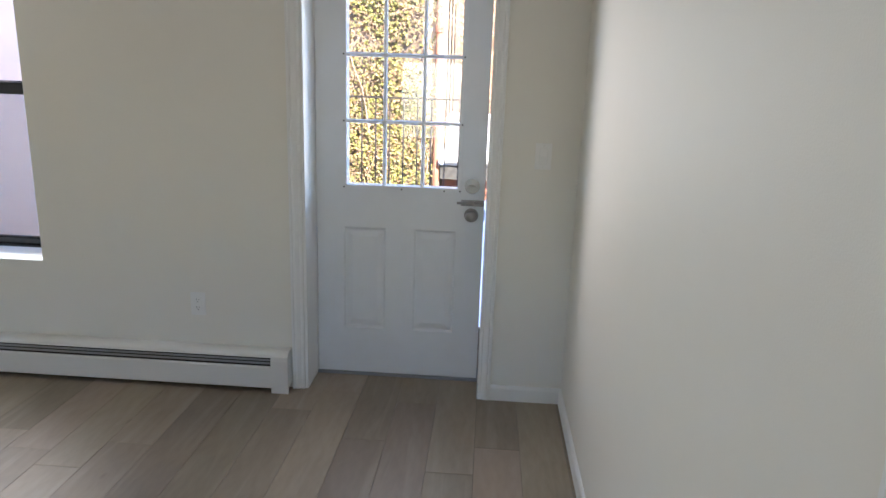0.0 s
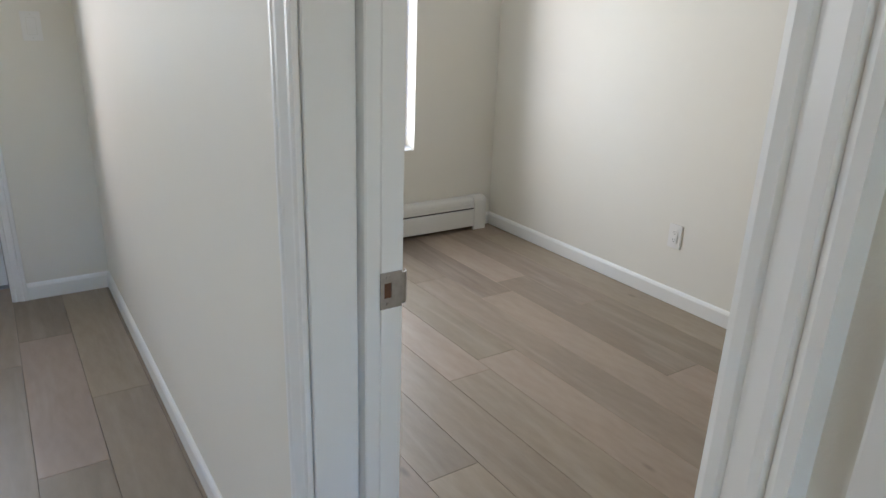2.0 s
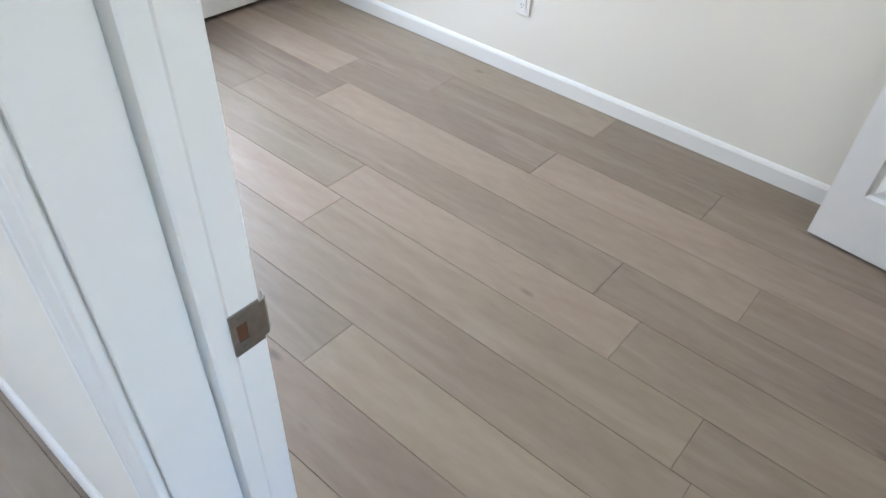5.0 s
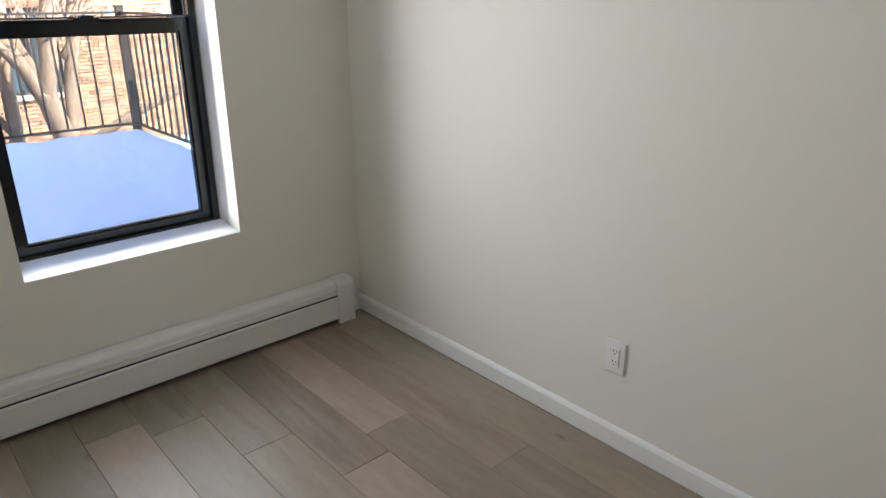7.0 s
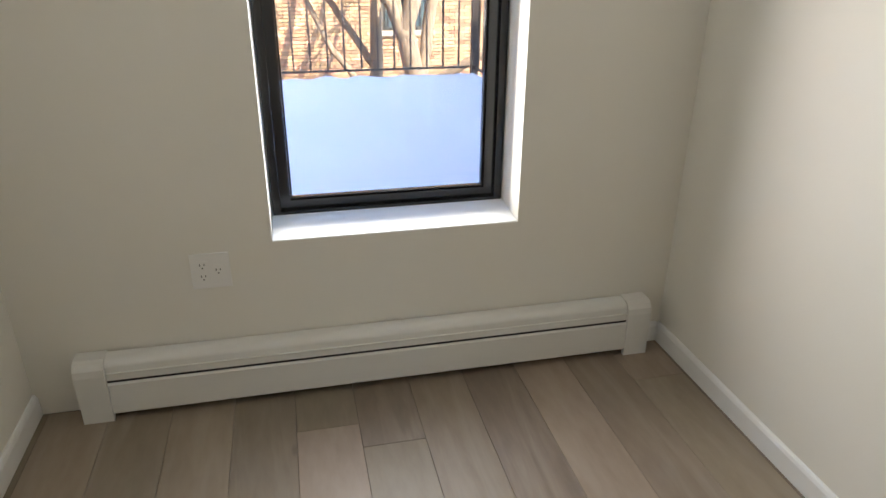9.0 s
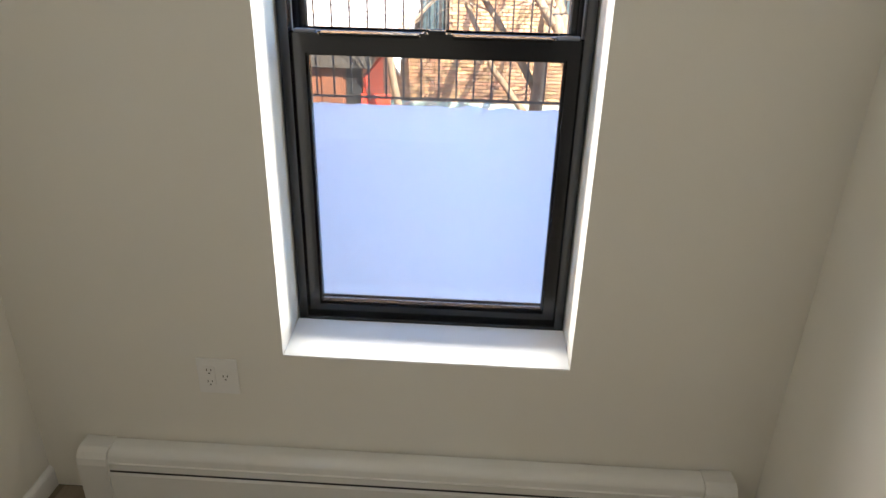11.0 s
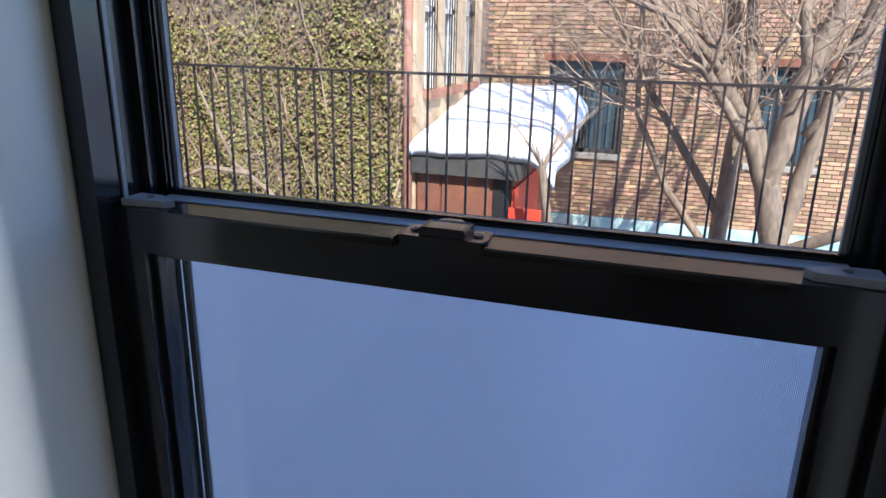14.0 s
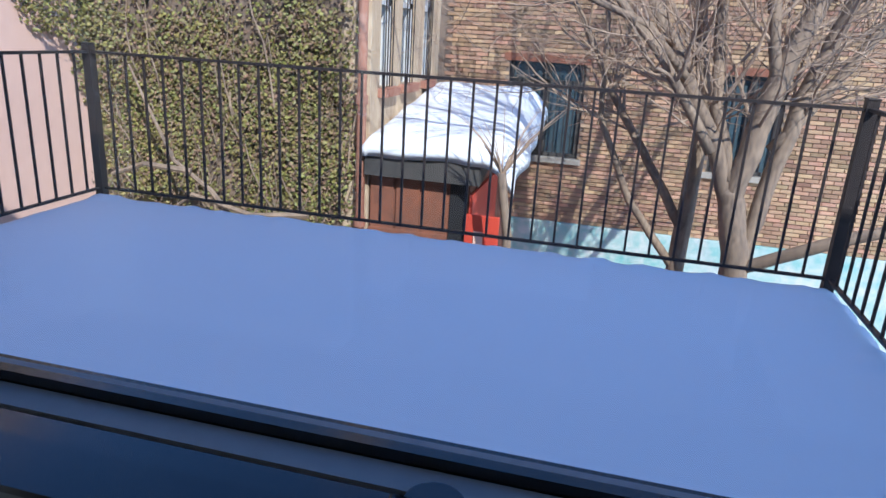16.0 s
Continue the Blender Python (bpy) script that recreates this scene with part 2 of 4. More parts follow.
GROUND = material("snowy_ground", (0.72, 0.74, 0.77), 0.85, 0, 0.9, 0.5, (1, 1, 1), 0.5, 8, (0.22, 0.18, 0.14))


# ---- mesh helpers ----
def part(name, bm, mat, parent=None, label="", smooth=False):
    me = bpy.data.meshes.new(name)
    bm.to_mesh(me)
    bm.free()
    me.materials.append(mat)
    if smooth:
        for p in me.polygons:
            p.use_smooth = True
    ob = new(name, me)
    if parent:
        ob.parent = parent
    if label:
        ob["label"] = label
    return ob


def thing(name, label, category, group="", kind="", at=(0, 0, 0)):
    ob = new(name)
    ob.location = at
    return tagged(ob, label, category, group, kind)


def add_box(bm, x0, x1, y0, y1, z0, z1, bevel=0.0):
    vs = [bm.verts.new((x, y, z)) for x in (x0, x1) for y in (y0, y1) for z in (z0, z1)]
    fs = [bm.faces.new([vs[i] for i in q]) for q in ((0, 1, 3, 2), (4, 6, 7, 5), (0, 4, 5, 1), (2, 3, 7, 6), (0, 2, 6, 4), (1, 5, 7, 3))]
    if bevel:
        es = list({e for f in fs for e in f.edges})
        bmesh.ops.bevel(bm, geom=es, offset=bevel, segments=2, profile=0.6, affect="EDGES")
    return bm


def box(x0, x1, y0, y1, z0, z1, bevel=0.0):
    return add_box(bmesh.new(), x0, x1, y0, y1, z0, z1, bevel)


def prism(points, axis, a, b):
    """A cross-section pushed along an axis: points are (u, v) in the other two axes, in order x, y, z."""
    bm = bmesh.new()

    def put(u, v, w):
        return {"x": (w, u, v), "y": (u, w, v), "z": (u, v, w)}[axis]
    lo = [bm.verts.new(put(u, v, a)) for u, v in points]
    hi = [bm.verts.new(put(u, v, b)) for u, v in points]
    n = len(points)
    for i in range(n):
        bm.faces.new((lo[i], lo[(i + 1) % n], hi[(i + 1) % n], hi[i]))
    bm.faces.new(lo[::-1]), bm.faces.new(hi)
    bmesh.ops.recalc_face_normals(bm, faces=bm.faces)
    return bm


def holed_wall(axis, at0, at1, u0, u1, z0, z1, holes):
    """A wall with thickness at0..at1 across the axis, along u, with openings (u0, u1, z0, z1) right through it."""
    us = sorted({u0, u1, *[h[0] for h in holes], *[h[1] for h in holes]})
    zs = sorted({z0, z1, *[h[2] for h in holes], *[h[3] for h in holes]})
    bm = bmesh.new()
    seen = {}

    def vert(u, w, z):
        k = (round(u, 5), w, round(z, 5))
        if k not in seen:
            seen[k] = bm.verts.new((u, w, z) if axis == "y" else (w, u, z))
        return seen[k]

    def solid(i, j):
        if not (0 <= i < len(us) - 1 and 0 <= j < len(zs) - 1):
            return False
        u, z = (us[i] + us[i + 1]) / 2, (zs[j] + zs[j + 1]) / 2
        return not any(h[0] < u < h[1] and h[2] < z < h[3] for h in holes)
    for i in range(len(us) - 1):
        for j in range(len(zs) - 1):
            if not solid(i, j):
                continue
            a, b, c, d = us[i], us[i + 1], zs[j], zs[j + 1]
            for w in (at0, at1):
                bm.faces.new((vert(a, w, c), vert(b, w, c), vert(b, w, d), vert(a, w, d)))
            for ni, nj, p, q in ((i - 1, j, (a, c), (a, d)), (i + 1, j, (b, c), (b, d)), (i, j - 1, (a, c), (b, c)), (i, j + 1, (a, d), (b, d))):
                if not solid(ni, nj):
                    bm.faces.new((vert(p[0], at0, p[1]), vert(q[0], at0, q[1]), vert(q[0], at1, q[1]), vert(p[0], at1, p[1])))
    bmesh.ops.recalc_face_normals(bm, faces=bm.faces)
    return bm


def add_tube(bm, pts, radii, sides=6):
    """A tapered tube through points, with capped ends."""
    rings = []
    for i, p in enumerate(pts):
        d = (Vector(pts[min(i + 1, len(pts) - 1)]) - Vector(pts[max(i - 1, 0)])).normalized()
        s = d.cross(Vector((0.31, 0.9, 0.2))).normalized()
        u = d.cross(s)
        rings.append([bm.verts.new(Vector(p) + (s * math.cos(2 * math.pi * k / sides) + u * math.sin(2 * math.pi * k / sides)) * radii[i]) for k in range(sides)])
    for a, b in zip(rings, rings[1:]):
        for k in range(sides):
            bm.faces.new((a[k], a[(k + 1) % sides], b[(k + 1) % sides], b[k]))
    bm.faces.new(rings[0][::-1]), bm.faces.new(rings[-1])
    return bm


def disc(x, y, z, r, depth, axis="y", sides=24, bevel=0.0):
    bm = bmesh.new()
    bmesh.ops.create_cone(bm, cap_ends=True, segments=sides, radius1=r, radius2=r * (1 - bevel), depth=depth)
    turn = {"y": Matrix.Rotation(radians(90), 4, "X"), "x": Matrix.Rotation(radians(90), 4, "Y"), "z": Matrix()}[axis]
    bmesh.ops.transform(bm, matrix=Matrix.Translation((x, y, z)) @ turn, verts=bm.verts)
    return bm


# ---- the plan ----
WALL_T = 0.335          # outer wall
PART_X = 0.137         # partition, from 0 to this
EAST = 2.318           # bedroom's far side wall
SOUTH_B = -3.62        # bedroom's rear wall
WEST, SOUTH_L = -4.3, -6.4
CEIL_Z = 2.52
WIN = (0.92, 1.724, 0.535, 2.23)      # bedroom window opening
WINL = (-3.394, -2.59, 0.595, 2.29)   # living room window opening
DOORO = (-1.276, -0.411, 0.0, 2.06)   # outside door opening
GATE = (-3.254, -2.543, 0.0, 2.05)    # bedroom doorway, along y
WINS = (-1.7, -0.8, 0.7, 1.75)         # assumed rear window opening, unseen, added towards the sun for warm light
CLOSET = (1.35, 2.08, 0.0, 2.05)


def structure(name, bm, mat, label, category):
    return tagged(part(name, bm, mat), label, category, kind="structure")


structure("wall_north", holed_wall("y", 0, WALL_T, WEST - 0.2, EAST + 0.2, 0.0, CEIL_Z + 0.1, [WIN, WINL, DOORO]), PAINT, "warm white painted plaster wall with window and door openings", "wall")
structure("wall_partition", holed_wall("x", 0, PART_X, SOUTH_L, 0, 0.0, CEIL_Z, [GATE]), PAINT, "warm white painted partition wall with a cased doorway", "wall")
structure("wall_east", box(EAST, EAST + 0.2, SOUTH_L - 0.2, 0, 0.0, CEIL_Z), PAINT, "warm white painted bedroom side wall", "wall")
structure("wall_bedroom_rear", holed_wall("y", SOUTH_B - 0.12, SOUTH_B, PART_X, EAST, 0.0, CEIL_Z, [CLOSET]), PAINT, "warm white painted bedroom rear wall with closet opening", "wall")
structure("wall_west", box(WEST - 0.2, WEST, SOUTH_L - 0.2, 0, 0.0, CEIL_Z), PAINT, "warm white painted living room wall", "wall")
structure("wall_south", holed_wall("y", SOUTH_L - 0.2, SOUTH_L, WEST, EAST, 0.0, CEIL_Z, [WINS]), PAINT, "warm white painted rear wall with an assumed opening for warm sunlight", "wall")
structure("ceiling", box(WEST - 0.2, EAST + 0.2, SOUTH_L - 0.2, 0, CEIL_Z + 0.001, CEIL_Z + 0.2), CEIL, "flat white painted ceiling", "ceiling")
# the storeys above, which keep the sun off the terrace
structure("facade_above", box(-7, 8, 0.0, WALL_T, CEIL_Z + 0.104, 4.75), FACADE, "plain rear facade of the storey above", "facade")
structure("facade_side_a", box(-7, WEST - 0.204, 0.0, WALL_T, -3, CEIL_Z + 0.1), FACADE, "plain rear facade beside the rooms", "facade")
structure("facade_side_b", box(EAST + 0.204, 8, 0.0, WALL_T, -3, CEIL_Z + 0.1), FACADE, "plain rear facade beside the rooms", "facade")
structure("roof", box(-7, 8, -7, 0, 4.55, 4.75), FACADE, "flat tar roof of the house", "roof")


# ---- trim ----
def casing_profile(side):
    """Cross-section of a moulded door casing 62 mm wide, from the opening outwards; side is the way it grows."""
    return [(0.0, 0.0), (0.0, 0.009), (0.006, 0.012), (0.014, 0.012), (0.017, 0.009), (0.022, 0.011), (0.036, 0.017), (0.043, 0.0175), (0.046, 0.014), (0.052, 0.018), (0.06, 0.018), (0.062, 0.0)]


def casing_x(name, face, out, y_in, grow, z0, z1):
    """Upright casing on a wall across x: face is the wall's plane, out is -1 or 1."""
    pts = [(face + out * d, y_in + grow * u) for u, d in casing_profile(grow)]
    return structure(name, prism(pts, "z", z0, z1), TRIM, "white moulded door casing", "trim")


def casing_y(name, face, out, x_in, grow, z0, z1):
    pts = [(x_in + grow * u, face + out * d) for u, d in casing_profile(grow)]
    return structure(name, prism(pts, "z", z0, z1), TRIM, "white moulded door casing", "trim")


J = 0.006
for face, out, k in ((0.0, -1, "living"), (PART_X, 1, "bedroom")):
    casing_x("trim_casing_far_" + k, face, out, GATE[1] - 0.005, 1, 0, GATE[3])
    casing_x("trim_casing_near_" + k, face, out, GATE[0] + 0.016, -1, 0, GATE[3])
    structure("trim_casing_head_" + k, prism([(face + out * d, GATE[3] + u) for u, d in casing_profile(1)], "y", GATE[0] - 0.066, GATE[1] + 0.066), TRIM, "white moulded door head casing", "trim")

# jamb linings with a stop: a wide plain face, a step, and the rebate for the latch
def jamb(name, y, grow):
    pts = [(-0.002, y), (-0.002, y + grow * 0.0095), (0.086, y + grow * 0.0095), (0.09, y + grow * 0.0085), (0.09, y + grow * 0.003), (PART_X + 0.002, y + grow * 0.003), (PART_X + 0.002, y)]
    return structure(name, prism(pts, "z", 0, GATE[3] - 0.001), TRIM, "white painted door jamb with stop", "trim")


y = GATE[1]
far_pts = [(0.003, y - 0.001), (0.003, y - 0.0095), (0.005, y - 0.011), (0.082, y - 0.011), (0.0825, y - 0.003), (0.0865, y - 0.003), (0.087, y - 0.028), (0.090, y - 0.030), (0.112, y - 0.031), (0.114, y - 0.0335), (0.151, y - 0.0335), (0.153, y - 0.0315), (0.153, y - 0.0065), (PART_X + 0.002, y - 0.0065), (PART_X + 0.002, y - 0.001)]
structure("trim_jamb_far", prism(far_pts, "z", 0, GATE[3] - 0.001), TRIM, "white painted door jamb with a raised stop", "trim")
jamb("trim_jamb_near", GATE[0] + 0.001, 1)
structure("trim_jamb_head", box(-0.002, PART_X + 0.002, GATE[0] + 0.016, GATE[1] - 0.016, GATE[3] - 0.016, GATE[3] - 0.001), TRIM, "white painted door head", "trim")

strike = thing("strike_plate", "worn nickel strike plate with a dark latch hole", "strike plate")
SY = GATE[1] - 0.0335
part("plate", holed_wall("y", SY - 0.0022, SY - 0.0003, 0.111, 0.150, 0.878, 0.940, [(0.118, 0.131, 0.896, 0.922)]), STEEL, strike)
part("lip", prism([(0.150, SY - 0.0022), (0.157, SY - 0.0012), (0.162, SY + 0.004), (0.164, SY + 0.013), (0.1625, SY + 0.013), (0.160, SY + 0.005), (0.156, SY + 0.0005), (0.150, SY - 0.0003)], "z", 0.882, 0.936), STEEL, strike)
part("latch_hole", box(0.118, 0.131, SY - 0.0007, SY - 0.0003, 0.896, 0.922), BRASSD, strike, "dark wooden latch recess")
for z in (0.886, 0.932):
    part("screw", disc(0.1245, SY - 0.0028, z, 0.0035, 0.002, "y", 10), STEEL, strike)

casing_y("trim_casing_outside_door_hinge", 0, -1, DOORO[0] - 0.0, -1, 0, DOORO[3])
casing_y("trim_casing_outside_door_latch", 0, -1, DOORO[1] + 0.0, 1, 0, DOORO[3])
structure("trim_casing_outside_door_head", prism([(-d, DOORO[3] + u) for u, d in casing_profile(1)], "x", DOORO[0] - 0.062, DOORO[1] + 0.062), TRIM, "white moulded door head casing", "trim")
structure("trim_jamb_outside_door_hinge", box(DOORO[0] + 0.001, DOORO[0] + 0.014, -0.004, 0.30, 0, DOORO[3] - 0.001), TRIM, "white painted deep door reveal", "trim")
structure("trim_jamb_outside_door_latch", box(DOORO[1] - 0.003, DOORO[1] - 0.001, -0.004, 0.30, 0, DOORO[3] - 0.001), TRIM, "white painted deep door reveal", "trim")
structure("trim_threshold", box(DOORO[0] + 0.015, DOORO[1] - 0.004, 0.19, WALL_T, -0.01, 0.012), GASKET, "dull metal door threshold", "trim")


def baseboard(name, axis, at, out, a, b, h=0.079):
    pts = [(at, 0.0), (at + out * 0.013, 0.0), (at + out * 0.013, h - 0.016), (at + out * 0.009, h - 0.006), (at + out * 0.004, h), (at, h)]
    return structure(name, prism(pts, axis, a, b), TRIM, "white painted baseboard", "baseboard")


baseboard("baseboard_partition", "y", 0.0, -1, GATE[1] + 0.0665, -0.0135)
baseboard("baseboard_partition_near", "y", 0.0, -1, SOUTH_L, GATE[0] - 0.0665)
baseboard("baseboard_north", "x", 0.0, -1, DOORO[1] + 0.0625, -0.0005)
baseboard("baseboard_bedroom_partition", "y", PART_X, 1, GATE[1] + 0.0665, -0.0005)
baseboard("baseboard_bedroom_partition_near", "y", PART_X, 1, SOUTH_B, GATE[0] - 0.0665)
baseboard("baseboard_east", "y", EAST, -1, SOUTH_B, -0.0005)
baseboard("baseboard_bedroom_north", "x", 0.0, -1, 2.236, EAST - 0.0135)
baseboard("baseboard_west", "y", WEST, 1, SOUTH_L, -0.0005)


# ---- hydronic baseboard heaters ----
def heater(name, x0, x1, label, lip, cap):
    h = thing(name, label, "baseboard heater", at=((x0 + x1) / 2, 0, 0))
    cx = (x0 + x1) / 2
    a, b = x0 + cap - cx, x1 - cap - cx
    top = 0.212
    part("back_panel", prism([(-0.002, 0.02), (-0.006, 0.02), (-0.006, top - 0.004), (-0.002, top - 0.004)], "x", a, b), HEAT, h)
    # curved hood
    hood = [(-0.007, top)]
    hood += [(-0.028 - 0.030 * math.sin(k * math.pi / 16), top - 0.026 * (1 - math.cos(k * math.pi / 16))) for k in range(0, 9)]
    hood += [(-0.062, lip), (-0.059, lip)]
    hood += [(-0.027 - 0.028 * math.sin(k * math.pi / 16), top - 0.003 - 0.025 * (1 - math.cos(k * math.pi / 16))) for k in range(8, -1, -1)]
    hood += [(-0.007, top - 0.003)]
    part("hood", prism(hood, "x", a, b), HEAT, h)
    if lip > 0.16:
        for k in range(3):
            part("damper", prism([(-0.030 - k * 0.011, 0.176 - k * 0.011), (-0.034 - k * 0.011, 0.176 - k * 0.011), (-0.036 - k * 0.011, 0.168 - k * 0.011), (-0.033 - k * 0.011, 0.168 - k * 0.011)], "x", a, b), FIN, h, "grey damper slat")
    else:
        # dark strip filling the hood gap, painted in place of its shade
        part("slot_shadow", box(a, b, -0.0612, -0.0602, 0.1365, 0.1445), DARK, h, "thin dark strip standing in for the slot shade")
        part("hood_crease", prism([(-0.0585, 0.172), (-0.0645, 0.171), (-0.0645, 0.168), (-0.0585, 0.167)], "x", a, b), HEAT, h)
    part("front_panel", prism([(-0.066, 0.024), (-0.068, 0.028), (-0.066, 0.130), (-0.060, 0.136), (-0.057, 0.136), (-0.063, 0.128), (-0.064, 0.030), (-0.05, 0.026), (-0.05, 0.024)], "x", a, b), HEAT, h)
    part("element", add_tube(bmesh.new(), [(a, -0.034, 0.085), (b, -0.034, 0.085)], [0.012, 0.012], 10), FIN, h)
    # dark sheet behind the element: the casing's inner shade as colour
    part("shadow_liner", box(a, b, -0.0105, -0.0065, 0.022, 0.19), DARK, h, "dark sheet standing in for shade inside the heater")
    for s, e in ((x0 - cx, a - 0.0005), (b + 0.0005, x1 - cx)):
        prof = [(-0.002, 0.03), (-0.056, 0.03), (-0.056, 0.0), (-0.071, 0.0), (-0.071, 0.168), (-0.068, 0.190), (-0.058, 0.206), (-0.044, 0.2145), (-0.002, 0.2145)]
        part("end_cap", prism(prof, "x", s, e), HEAT, h)
    h.scale = (1, 1.18, 1)
    return h


heater("baseboard_heater", 0.292, 2.226, "cream enamelled baseboard heater under the bedroom window", 0.145, 0.09)
heater("baseboard_heater", -4.25, -1.342, "cream enamelled baseboard heater with an open dark top slot", 0.182, 0.085)


# ---- plates ----
def outlet_plate(label, w, gangs, kind_of="outlet", group=""):
    """A wall plate lying in xz, facing -y, centred on its origin."""
    p = thing("wall_outlet" if kind_of == "outlet" else "light_switch", label, "outlet" if kind_of == "outlet" else "light switch", group)
    part("plate", box(-w / 2, w / 2, -0.006, 0, -0.059, 0.059, 0.0022), PLATE, p)
    for g in range(gangs):
        gx = (g - (gangs - 1) / 2) * 0.046
        if kind_of == "switch":
            part("rocker", prism([(-0.0066, -0.033), (-0.0105, -0.033), (-0.0075, 0.0), (-0.0115, 0.033), (-0.0066, 0.033)], "x", gx - 0.0165, gx + 0.0165), PLATE, p)
            part("rocker_gap", holed_wall("y", -0.0066, -0.0061, gx - 0.0185, gx + 0.0185, -0.035, 0.035, [(gx - 0.0168, gx + 0.0168, -0.0333, 0.0333)]), HEAT, p)
            for z in (-0.048, 0.048):
                part("screw", disc(gx, -0.0064, z, 0.0032, 0.0015, "y", 10), HEAT, p)
            continue
        if gangs == 2 and g == 1:
            faces = [0.0]
            part("receptacle_ring", disc(gx, -0.0066, 0, 0.0185, 0.0025, "y", 24), PLATE, p)
        else:
            faces = [-0.0195, 0.0195]
            part("receptacle_body", box(gx - 0.0168, gx + 0.0168, -0.0085, -0.0062, -0.0335, 0.0335, 0.0008), PLATE, p)
        for z in faces:
            bm = bmesh.new()
            for dx, hh in ((-0.0062, 0.008), (0.0062, 0.0065)):
                add_box(bm, gx + dx - 0.0012, gx + dx + 0.0012, -0.0091, -0.0086, z + 0.004 - hh / 2, z + 0.004 + hh / 2)
            add_box(bm, gx - 0.0022, gx + 0.0022, -0.0091, -0.0086, z - 0.0095, z - 0.0055)
            part("slots", bm, SLOTM, p)
        part("screw", disc(gx, -0.0064, 0.0475 if gangs == 2 else 0.0, 0.003, 0.0045 if gangs == 1 else 0.0015, "y", 10), PLATE, p)
    return p


outlet_plate("white double outlet plate above the bedroom heater", 0.118, 2).location = (0.726, -0.001, 0.459)
outlet_plate("white duplex outlet on the living room wall", 0.074, 1).location = (-1.808, -0.001, 0.419)
o = outlet_plate("white duplex outlet low on the bedroom side wall", 0.074, 1)
o.matrix_world = pose(EAST - 0.001, -1.48, 0.341, 0, 0, -90)
outlet_plate("white rocker light switch beside the outside door", 0.074, 1, "switch").location = (-0.164, -0.001, 1.211)
s = outlet_plate("white rocker light switch beside the bedroom doorway", 0.074, 1, "switch")
s.matrix_world = pose(-0.001, GATE[0] - 0.0675 - 0.037, 1.145, 0, 0, -90)


